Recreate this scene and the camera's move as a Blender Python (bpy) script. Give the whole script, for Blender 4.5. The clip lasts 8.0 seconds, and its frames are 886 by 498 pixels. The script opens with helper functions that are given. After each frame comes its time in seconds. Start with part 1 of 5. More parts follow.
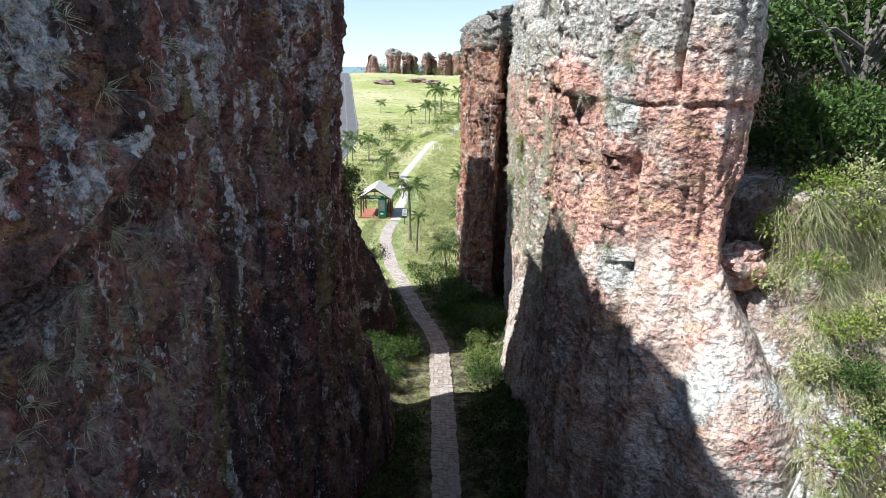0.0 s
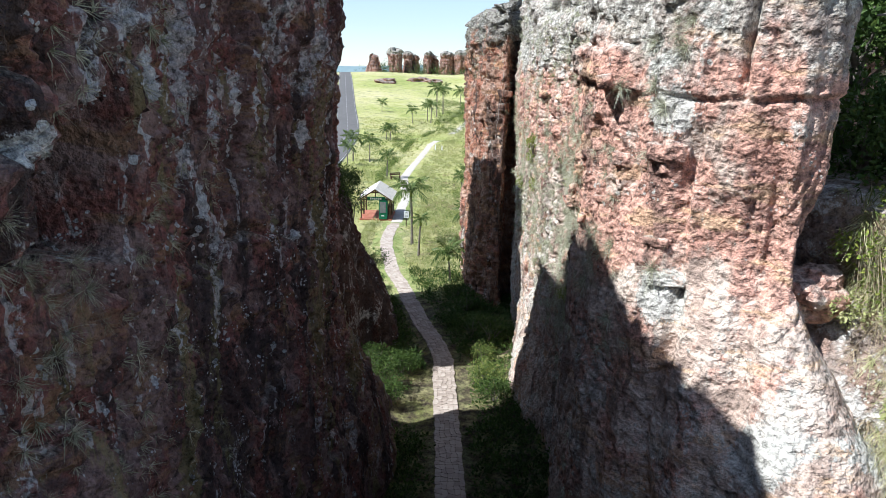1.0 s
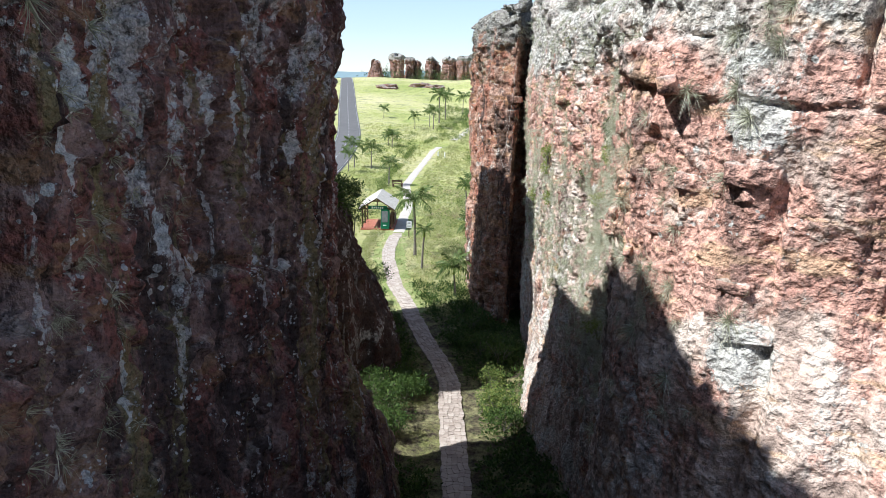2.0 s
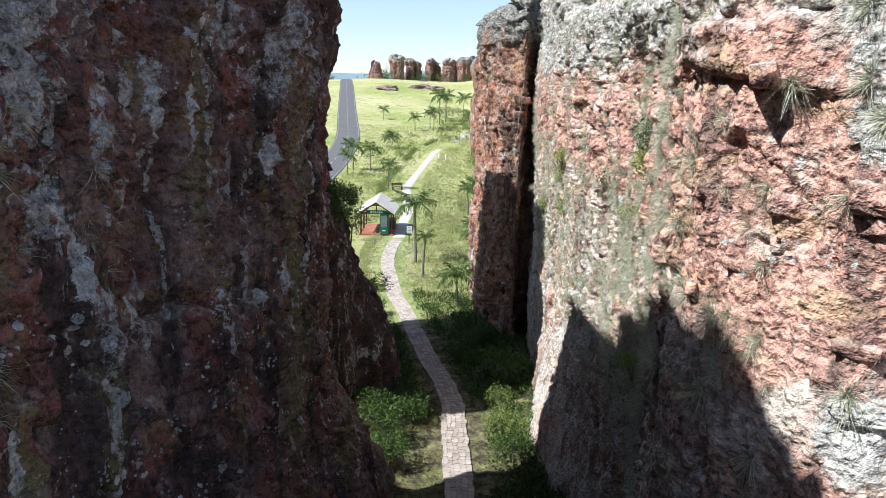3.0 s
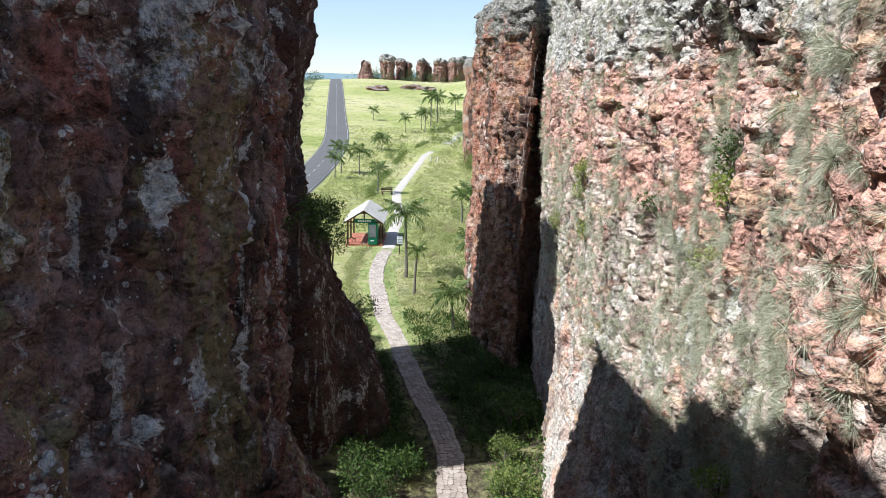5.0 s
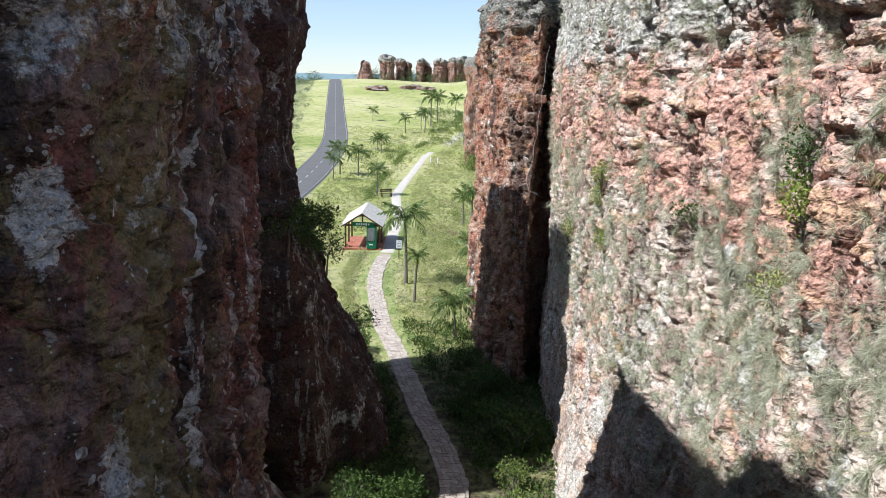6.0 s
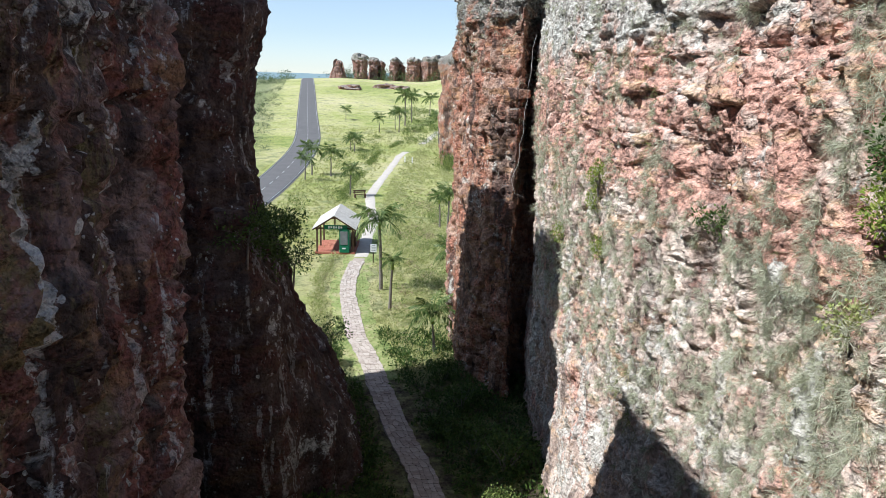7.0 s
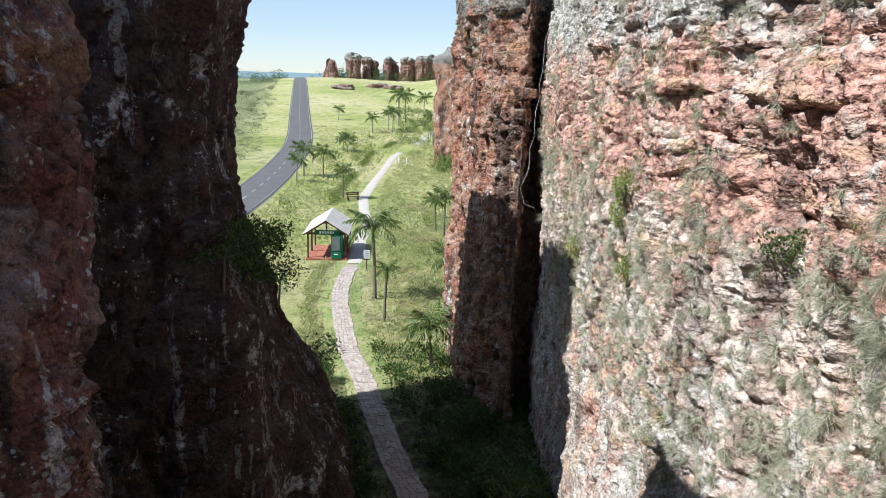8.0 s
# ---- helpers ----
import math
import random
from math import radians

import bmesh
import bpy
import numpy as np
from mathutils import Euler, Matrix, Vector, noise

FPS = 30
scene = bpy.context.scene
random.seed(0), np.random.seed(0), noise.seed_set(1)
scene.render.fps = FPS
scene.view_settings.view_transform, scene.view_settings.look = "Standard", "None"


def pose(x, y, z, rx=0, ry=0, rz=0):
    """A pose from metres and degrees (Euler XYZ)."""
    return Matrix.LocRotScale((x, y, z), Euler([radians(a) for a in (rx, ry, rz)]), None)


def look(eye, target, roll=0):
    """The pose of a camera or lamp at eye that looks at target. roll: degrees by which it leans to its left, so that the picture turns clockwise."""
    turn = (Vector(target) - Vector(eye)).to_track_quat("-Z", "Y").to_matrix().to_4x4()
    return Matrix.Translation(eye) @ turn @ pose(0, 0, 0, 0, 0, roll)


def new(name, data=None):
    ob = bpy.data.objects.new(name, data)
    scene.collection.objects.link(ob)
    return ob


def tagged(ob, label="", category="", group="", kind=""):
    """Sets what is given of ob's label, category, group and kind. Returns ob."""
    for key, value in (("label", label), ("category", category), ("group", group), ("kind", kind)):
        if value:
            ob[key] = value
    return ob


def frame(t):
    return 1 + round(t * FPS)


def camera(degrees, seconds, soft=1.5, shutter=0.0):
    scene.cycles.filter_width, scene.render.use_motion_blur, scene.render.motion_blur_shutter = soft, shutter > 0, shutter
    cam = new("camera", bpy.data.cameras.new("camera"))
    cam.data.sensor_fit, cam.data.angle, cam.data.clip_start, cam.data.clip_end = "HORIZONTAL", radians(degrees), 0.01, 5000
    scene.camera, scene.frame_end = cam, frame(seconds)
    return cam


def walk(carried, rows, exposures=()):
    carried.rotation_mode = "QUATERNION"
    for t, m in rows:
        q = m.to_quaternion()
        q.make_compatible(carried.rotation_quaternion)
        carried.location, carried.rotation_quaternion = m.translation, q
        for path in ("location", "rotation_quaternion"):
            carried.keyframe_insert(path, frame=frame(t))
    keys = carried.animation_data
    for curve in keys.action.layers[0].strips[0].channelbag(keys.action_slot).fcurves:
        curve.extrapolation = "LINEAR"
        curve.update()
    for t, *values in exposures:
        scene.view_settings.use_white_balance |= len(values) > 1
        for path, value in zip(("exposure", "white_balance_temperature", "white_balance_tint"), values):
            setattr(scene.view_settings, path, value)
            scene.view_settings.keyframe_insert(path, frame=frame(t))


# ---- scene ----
cam = camera(66.0, 8.0, soft=0.75)
PATH = [
    (0, (0.169, 0.654, 14.084), (0.159, 2.591, 13.585), 1.1),
    (0.5, (0.09, 1.642, 13.988), (0.08, 3.578, 13.487), 1.2),
    (1, (-0.029, 2.672, 13.914), (-0.041, 4.608, 13.414), 1.3),
    (1.5, (-0.167, 3.779, 13.894), (-0.183, 5.717, 13.402), 1.3),
    (3, (-0.479, 7.101, 13.716), (-0.494, 9.042, 13.236), 1.5),
    (3.5, (-0.562, 8.186, 13.662), (-0.576, 10.127, 13.182), 1.6),
    (4, (-0.626, 9.247, 13.596), (-0.627, 11.188, 13.116), 1.7),
    (4.5, (-0.67, 10.299, 13.61), (-0.659, 12.241, 13.131), 1.7),
    (6, (-0.818, 13.241, 13.432), (-0.805, 15.183, 12.956), 1.7),
    (6.5, (-0.854, 14.244, 13.233), (-0.838, 16.187, 12.756), 1.7),
    (7, (-0.895, 15.31, 13.211), (-0.809, 17.251, 12.736), 1.7),
    (7.5, (-0.984, 16.347, 13.171), (-0.877, 18.287, 12.698), 1.8),
    (8, (-1.022, 17.431, 13.153), (-0.917, 19.371, 12.678), 1.8),
]
walk(cam, [(t, look(eye, target, roll)) for t, eye, target, roll in PATH], [(0.0, 0.82, 5580, 9), (4.5, 0.74, 5580, 9), (8.0, 0.6, 5580, 9)])

# ---- light ----
SUN_WAY = Vector((0.57, 0.22, -0.79)).normalized()
world = bpy.data.worlds.new("sky")
scene.world = world
world.use_nodes = True
wn = world.node_tree.nodes
sky = wn.new("ShaderNodeTexSky")
sky.sky_type = "NISHITA"
sky.sun_disc = False
sky.sun_elevation = math.asin(-SUN_WAY.z)
sky.sun_rotation = math.atan2(-SUN_WAY.x, -SUN_WAY.y)
sky.altitude = 900.0
sky.air_density = 1.1
sky.dust_density = 0.2
sky.ozone_density = 2.0
thin = wn.new("ShaderNodeHueSaturation")
thin.inputs["Saturation"].default_value = 0.7
thin.inputs["Value"].default_value = 1.4
world.node_tree.links.new(sky.outputs[0], thin.inputs["Color"])
world.node_tree.links.new(thin.outputs[0], wn["Background"].inputs[0])
wn["Background"].inputs[1].default_value = 0.062
sun = new("sun", bpy.data.lights.new("sun", "SUN"))
sun.data.energy = 5.0
sun.data.angle = radians(0.53)
sun.data.color = (1.0, 0.95, 0.87)
sun.matrix_world = look((0, 0, 60), Vector((0, 0, 60)) + SUN_WAY)

# ---- numeric noise on arrays ----
PERM = np.random.RandomState(7).permutation(4096)
VALS = np.random.RandomState(8).rand(4096)


def hash3(i, j, k):
    return PERM[(PERM[(PERM[i & 4095] + j) & 4095] + k) & 4095]


def vnoise(p):
    """Smooth noise, -1 to 1, at points p (n, 3)."""
    c = np.floor(p).astype(np.int64)
    f = p - c
    f = f * f * f * (f * (f * 6 - 15) + 10)
    out = 0.0
    for a in (0, 1):
        wa = f[:, 0] if a else 1 - f[:, 0]
        for b in (0, 1):
            wb = f[:, 1] if b else 1 - f[:, 1]
            for d in (0, 1):
                wd = f[:, 2] if d else 1 - f[:, 2]
                out = out + wa * wb * wd * VALS[hash3(c[:, 0] + a, c[:, 1] + b, c[:, 2] + d)]
    return out * 2 - 1


def fbm(p, octaves=4, gain=0.5):
    total, amp, out = 0.0, 1.0, 0.0
    for o in range(octaves):
        out = out + amp * vnoise(p * 2.03 ** o + 17.3 * o)
        total += amp
        amp *= gain
    return out / total


def cells(p):
    """Distances to the nearest and second nearest jittered cell point, and the nearest one's random value."""
    c = np.floor(p).astype(np.int64)
    f1, f2, rnd = np.full(len(p), 9.0), np.full(len(p), 9.0), np.zeros(len(p))
    for a in (-1, 0, 1):
        for b in (-1, 0, 1):
            for d in (-1, 0, 1):
                i, j, k = c[:, 0] + a, c[:, 1] + b, c[:, 2] + d
                h = hash3(i, j, k)
                dist = np.sqrt((i + VALS[h] - p[:, 0]) ** 2 + (j + VALS[(h + 77) & 4095] - p[:, 1]) ** 2 + (k + VALS[(h + 191) & 4095] - p[:, 2]) ** 2)
                near = dist < f1
                f2 = np.where(near, f1, np.minimum(f2, dist))
                rnd = np.where(near, VALS[(h + 333) & 4095], rnd)
                f1 = np.where(near, dist, f1)
    return f1, f2, rnd


def smooth(a, b, x):
    t = np.clip((x - a) / (b - a), 0, 1)
    return t * t * (3 - 2 * t)


# ---- mesh helpers ----
def grid_mesh(name, verts, rows, cols, closed=False):
    """A mesh over a grid of rows x cols points; closed: the columns join round."""
    me = bpy.data.meshes.new(name)
    n = cols if closed else cols - 1
    r, c = np.meshgrid(np.arange(rows - 1), np.arange(n), indexing="ij")
    c2 = (c + 1) % cols
    quads = np.stack([r * cols + c, r * cols + c2, (r + 1) * cols + c2, (r + 1) * cols + c], -1).reshape(-1, 4)
    array_mesh(me, verts, quads)
    return me


def array_mesh(me, verts, faces):
    """Fills a mesh from arrays of points and of faces with one size."""
    verts, faces = np.asarray(verts, np.float32), np.asarray(faces, np.int32)
    k = faces.shape[1]
    me.vertices.add(len(verts))
    me.vertices.foreach_set("co", verts.ravel())
    me.loops.add(faces.size)
    me.loops.foreach_set("vertex_index", faces.ravel())
    me.polygons.add(len(faces))
    me.polygons.foreach_set("loop_start", np.arange(0, faces.size, k, dtype=np.int32))
    me.update(calc_edges=True)
    return me


def shade(me, on=True):
    me.polygons.foreach_set("use_smooth", np.full(len(me.polygons), on))
    me.update()
    return me


def part(name, data, material, parent=None, label=""):
    """Links a bmesh or a mesh as one object, under a thing or a part."""
    if isinstance(data, bmesh.types.BMesh):
        me = bpy.data.meshes.new(name)
        data.to_mesh(me)
        data.free()
    else:
        me = data
    if material and not me.materials:
        me.materials.append(material)
    ob = new(name, me)
    ob.parent = parent
    return tagged(ob, label)


def empty(name, m, label, category, group="", kind=""):
    ob = new(name)
    ob.matrix_world = m
    ob.empty_display_size = 0.2
    return tagged(ob, label, category, group, kind)


def box(bm, size, at=(0, 0, 0), turn=None, bevel=0.0):
    """Adds a box, bevelled where asked."""
    m = Matrix.Translation(at) @ (turn or Matrix()) @ Matrix.Diagonal((*size, 1))
    made = bmesh.ops.create_cube(bm, size=1.0, matrix=m)
    if bevel:
        edges = {e for v in made["verts"] for e in v.link_edges}
        bmesh.ops.bevel(bm, geom=list(edges), offset=bevel, segments=2, affect="EDGES", profile=0.7)
    return bm


def tube(bm, points, radii, sides=8, caps=True):
    """Adds a tapered tube along points."""
    rings = []
    pts = [Vector(p) for p in points]
    for n, p in enumerate(pts):
        d = (pts[min(n + 1, len(pts) - 1)] - pts[max(n - 1, 0)]).normalized()
        a = d.orthogonal().normalized() if abs(d.z) < 0.95 else d.cross(Vector((0, 1, 0))).normalized()
        b = d.cross(a)
        rings.append([bm.verts.new(p + float(radii[n]) * (math.cos(t) * a + math.sin(t) * b)) for t in [2 * math.pi * s / sides for s in range(sides)]])
    for low, high in zip(rings, rings[1:]):
        for s in range(sides):
            bm.faces.new((low[s], low[(s + 1) % sides], high[(s + 1) % sides], high[s]))
    if caps:
        bm.faces.new(rings[0][::-1])
        bm.faces.new(rings[-1])
    return bm


# ---- materials ----
def material(name, roughness=0.85, metal=0.0):
    """A node material; returns it with a small function that adds nodes, and its shader node."""
    mat = bpy.data.materials.new(name)
    mat.use_nodes = True
    tree = mat.node_tree
    bsdf = tree.nodes["Principled BSDF"]
    bsdf.inputs["Roughness"].default_value = roughness
    bsdf.inputs["Metallic"].default_value = metal
    bsdf.inputs["Specular IOR Level"].default_value = 0.25

    def node(kind, links=(), out=0, **values):
        made = tree.nodes.new("ShaderNode" + kind)
        if "data_type" in values:
            made.data_type = values["data_type"]
        if "blend_type" in values:
            made.blend_type = values["blend_type"]
        if "operation" in values:
            made.operation = values["operation"]
        if "use_clamp" in values:
            made.use_clamp = values["use_clamp"]
        for key, value in links:
            if isinstance(value, bpy.types.NodeSocket):
                tree.links.new(value, made.inputs[key])
            else:
                made.inputs[key].default_value = value
        return made.outputs[out]

    return mat, node, bsdf, tree


def ramp(node, fac, stops):
    out = node("ValToRGB", [(0, fac)])
    elements = out.node.color_ramp.elements
    while len(elements) < len(stops):
        elements.new(0.5)
    for e, (pos, col) in zip(elements, stops):
        e.position = pos
        e.color = (*col, 1) if len(col) == 3 else (col[0], col[0], col[0], 1)
    return out


def mapped(node, scale=(1, 1, 1), world_space=True):
    src = node("NewGeometry") if world_space else node("TexCoord", out=3)
    return node("Mapping", [("Vector", src), ("Scale", scale)])


def noise_tex(node, vec, scale, detail=5.0, rough=0.6):
    return node("TexNoise", [("Vector", vec), ("Scale", scale), ("Detail", detail), ("Roughness", rough)])


def mix(node, fac, a, b, blend="MIX"):
    return node("Mix", [(0, fac), (6, a if isinstance(a, bpy.types.NodeSocket) else (*a, 1)), (7, b if isinstance(b, bpy.types.NodeSocket) else (*b, 1))], out=2, data_type="RGBA", blend_type=blend)


def maths(node, op, a, b=0.0, clamp=False):
    return node("Math", [(0, a), (1, b)], operation=op, use_clamp=clamp)


def bump(node, tree, bsdf, height, strength=0.5, distance=0.05):
    out = node("Bump", [("Strength", strength), ("Distance", distance), ("Height", height)])
    tree.links.new(out, bsdf.inputs["Normal"])


def rock_material(name, tone, lichen=0.5, dark=0.3, cap_z=13.5, cap=0.85, ledges=0.6, crusts=((0.27, 0.26, 0.21), (0.54, 0.51, 0.43), (0.78, 0.75, 0.66)), crown=1.0, drips=0.0, olive=0.0, dots=0.5, red_band=None, low_pale=None, relief=0.1, marks=(), varnish=0.535):
    """Weathered sandstone. tone: (body, pale body, red, orange). Beds, run-off streaks, dark varnish, crusts and round
    spots of lichen, and a grey crust on the crown.
    red_band: heights between which the beds are redder; low_pale: heights (from, to) over which the face turns paler,
    downwards or upwards."""
    mat, node, bsdf, tree = material(name, 0.95)
    body, light, red, orange = tone
    flat_p = mapped(node)
    shake = node("VectorMath", [(0, node("TexNoise", [("Vector", flat_p), ("Scale", 0.9), ("Detail", 1.0)], out=1)), (1, (0.5, 0.5, 0.5))], operation="SUBTRACT")
    p = node("VectorMath", [(0, flat_p), (1, node("VectorMath", [(0, shake), (1, (0.35, 0.35, 0.35))], operation="MULTIPLY"))], operation="ADD")
    tall = node("Mapping", [("Vector", p), ("Scale", (1, 1, 0.13))])
    flat = node("Mapping", [("Vector", p), ("Scale", (0.45, 0.45, 1.9))])
    z = node("SeparateXYZ", [(0, flat_p)], out=2)
    mid = noise_tex(node, p, 1.5, 7, 0.6)
    fine = noise_tex(node, flat_p, 10.0, 9, 0.72)
    grit = noise_tex(node, flat_p, 46.0, 5, 0.72)
    streak = noise_tex(node, tall, 1.7, 8, 0.66)
    zone = noise_tex(node, p, 0.75, 5, 0.6)
    beds = noise_tex(node, flat, 1.5, 6, 0.65)
    deep = tuple(c * 0.62 for c in body)
    base = ramp(node, maths(node, "ADD", maths(node, "MULTIPLY", mid, 0.55), maths(node, "MULTIPLY", streak, 0.45)), [(0.40, deep), (0.47, body), (0.53, light), (0.60, tuple(min(0.8, c * 1.12) for c in light))])
    reds = maths(node, "ADD", maths(node, "MULTIPLY", noise_tex(node, p, 0.95, 6, 0.62), 0.6), maths(node, "MULTIPLY", streak, 0.4))
    if red_band:
        lift = maths(node, "MULTIPLY", node("MapRange", [(0, z), (1, red_band[0]), (2, red_band[0] + 1.2), (3, -0.03), (4, 0.07)]), node("MapRange", [(0, z), (1, red_band[1] + 0.8), (2, red_band[1])]))
        reds = maths(node, "ADD", reds, lift)
    base = mix(node, maths(node, "MULTIPLY", ramp(node, reds, [(0.49, (0,)), (0.545, (1,))]), 0.85), base, ramp(node, fine, [(0.38, tuple(c * 0.55 for c in red)), (0.5, red), (0.62, tuple(c * 1.3 for c in red))]))
    base = mix(node, maths(node, "MULTIPLY", ramp(node, beds, [(0.55, (0,)), (0.61, (1,))]), 0.65), base, orange)
    base = mix(node, maths(node, "MULTIPLY", ramp(node, noise_tex(node, tall, 1.2, 8, 0.7), [(varnish, (0,)), (varnish + 0.06, (1,))]), dark), base, (0.05, 0.04, 0.038))
    if olive:
        base = mix(node, maths(node, "MULTIPLY", ramp(node, noise_tex(node, tall, 0.8, 9, 0.72), [(0.55, (0,)), (0.60, (1,))]), olive), base, (0.22, 0.20, 0.09))
    # crusts with ragged edges, gathered in patches
    rag = noise_tex(node, flat_p, 6.5, 10, 0.78)
    patch = maths(node, "ADD", maths(node, "MULTIPLY", maths(node, "ADD", maths(node, "MULTIPLY", zone, 0.6), maths(node, "MULTIPLY", streak, 0.4)), 0.72), maths(node, "MULTIPLY", rag, 0.28))
    if low_pale:
        patch = maths(node, "ADD", patch, node("MapRange", [(0, z), (1, low_pale[0]), (2, low_pale[1]), (3, -0.03), (4, 0.03)]))
    edge = 0.595 - 0.13 * lichen
    pale = ramp(node, patch, [(edge, (0,)), (edge + 0.022, (1,))])
    crust = ramp(node, maths(node, "ADD", maths(node, "MULTIPLY", fine, 0.5), maths(node, "MULTIPLY", rag, 0.5)), [(0.40, crusts[0]), (0.49, crusts[1]), (0.59, crusts[2])])
    base = mix(node, maths(node, "MULTIPLY", pale, 0.7), base, crust)
    # round spots
    for scale, size, much in ((5.5, 0.36, 0.9), (15.0, 0.42, 0.75)):
        cell = node("TexVoronoi", [("Vector", flat_p), ("Scale", scale), ("Randomness", 1.0)])
        room = maths(node, "MULTIPLY", ramp(node, noise_tex(node, p, 1.1 + 0.05 * scale, 4, 0.6), [(0.60 - 0.10 * dots, (0,)), (0.74 - 0.10 * dots, (1,))]), size)
        near = maths(node, "ADD", cell, maths(node, "MULTIPLY", maths(node, "SUBTRACT", fine, 0.5), 0.5))
        base = mix(node, maths(node, "MULTIPLY", maths(node, "LESS_THAN", near, room), much), base, mix(node, grit, crusts[1], crusts[2]))
    if drips:
        line = ramp(node, noise_tex(node, node("Mapping", [("Vector", p), ("Scale", (1, 1, 0.06))]), 2.6, 5, 0.6), [(0.595, (0,)), (0.615, (1,))])
        torn = ramp(node, rag, [(0.44, (0,)), (0.48, (1,))])
        base = mix(node, maths(node, "MULTIPLY", maths(node, "MULTIPLY", line, torn), drips), base, crusts[2])
    # single large crusts: (y, z, half width, half height)
    if marks:
        y = node("SeparateXYZ", [(0, flat_p)], out=1)
        wobble = maths(node, "MULTIPLY", maths(node, "SUBTRACT", rag, 0.5), 5.0)
        for my, mz, wide, high in marks:
            far = maths(node, "ADD", maths(node, "POWER", maths(node, "DIVIDE", maths(node, "SUBTRACT", y, my), wide), 2.0), maths(node, "POWER", maths(node, "DIVIDE", maths(node, "SUBTRACT", z, mz), high), 2.0))
            base = mix(node, maths(node, "MULTIPLY", node("MapRange", [(0, maths(node, "ADD", far, wobble)), (1, 0.95), (2, 0.75)]), 0.9), base, mix(node, 0.5, crust, crusts[2]))
    # grey crust on the crown and on ledges
    high = maths(node, "ADD", z, maths(node, "MULTIPLY", maths(node, "SUBTRACT", mid, 0.5), 5.0))
    high = node("MapRange", [(0, high), (1, cap_z - 0.3), (2, cap_z + 0.5)])
    up = node("SeparateXYZ", [(0, node("NewGeometry", out=1))], out=2)
    high = maths(node, "MAXIMUM", maths(node, "MULTIPLY", high, cap), maths(node, "MULTIPLY", node("MapRange", [(0, up), (1, 0.5), (2, 0.8)]), ledges))
    grey = ramp(node, maths(node, "ADD", maths(node, "MULTIPLY", fine, 0.6), maths(node, "MULTIPLY", rag, 0.4)), [(0.40, (0.10 * crown, 0.097 * crown, 0.085 * crown)), (0.49, (0.32 * crown, 0.315 * crown, 0.27 * crown)), (0.59, (0.60 * crown, 0.595 * crown, 0.53 * crown))])
    base = mix(node, high, base, grey)
    base = mix(node, 0.85, base, ramp(node, maths(node, "ADD", maths(node, "MULTIPLY", fine, 0.7), maths(node, "MULTIPLY", grit, 0.3)), [(0.405, (0.3,)), (0.46, (0.85,)), (0.53, (1.05,)), (0.58, (1.25,))]), "MULTIPLY")
    tree.links.new(base, bsdf.inputs["Base Color"])
    # relief: lumps, pits and grit
    h = maths(node, "ADD", maths(node, "MULTIPLY", noise_tex(node, flat_p, 11.0, 3, 0.6), 0.9), maths(node, "MULTIPLY", noise_tex(node, flat_p, 4.5, 4, 0.62), 1.2))
    pits = node("TexVoronoi", [("Vector", node("Mapping", [("Vector", flat_p), ("Scale", (1, 1, 1.5))])), ("Scale", 8.0), ("Randomness", 1.0)])
    h = maths(node, "ADD", h, maths(node, "MULTIPLY", pits, 0.35))
    bump(node, tree, bsdf, h, 1.0, relief)
    return mat


def simple(name, stops, scale=6.0, roughness=0.85, relief=0.3, distance=0.01, stretch=(1, 1, 1), per_object=0.0, per_island=0.0, translucent=0.0, metal=0.0):
    """A surface whose colour runs through the stops by noise at two sizes."""
    mat, node, bsdf, tree = material(name, roughness, metal)
    p = mapped(node, stretch, world_space=False)
    a, b = noise_tex(node, p, scale, 5, 0.6), noise_tex(node, p, scale * 7.3, 4, 0.6)
    fac = maths(node, "ADD", maths(node, "MULTIPLY", a, 0.6), maths(node, "MULTIPLY", b, 0.4))
    if per_object:
        rnd = node("ObjectInfo", out=5)
        fac = maths(node, "ADD", fac, maths(node, "MULTIPLY", maths(node, "SUBTRACT", rnd, 0.5), per_object))
    if per_island:
        rnd = node("NewGeometry", out=8)
        fac = maths(node, "ADD", fac, maths(node, "MULTIPLY", maths(node, "SUBTRACT", rnd, 0.5), per_island))
    col = ramp(node, fac, stops)
    tree.links.new(col, bsdf.inputs["Base Color"])
    bump(node, tree, bsdf, b, relief, distance)
    if translucent:
        tl = node("BsdfTranslucent", [(0, col)])
        m = node("MixShader", [(0, translucent), (1, bsdf.outputs[0]), (2, tl)])
        tree.links.new(m, tree.nodes["Material Output"].inputs[0])
    return mat


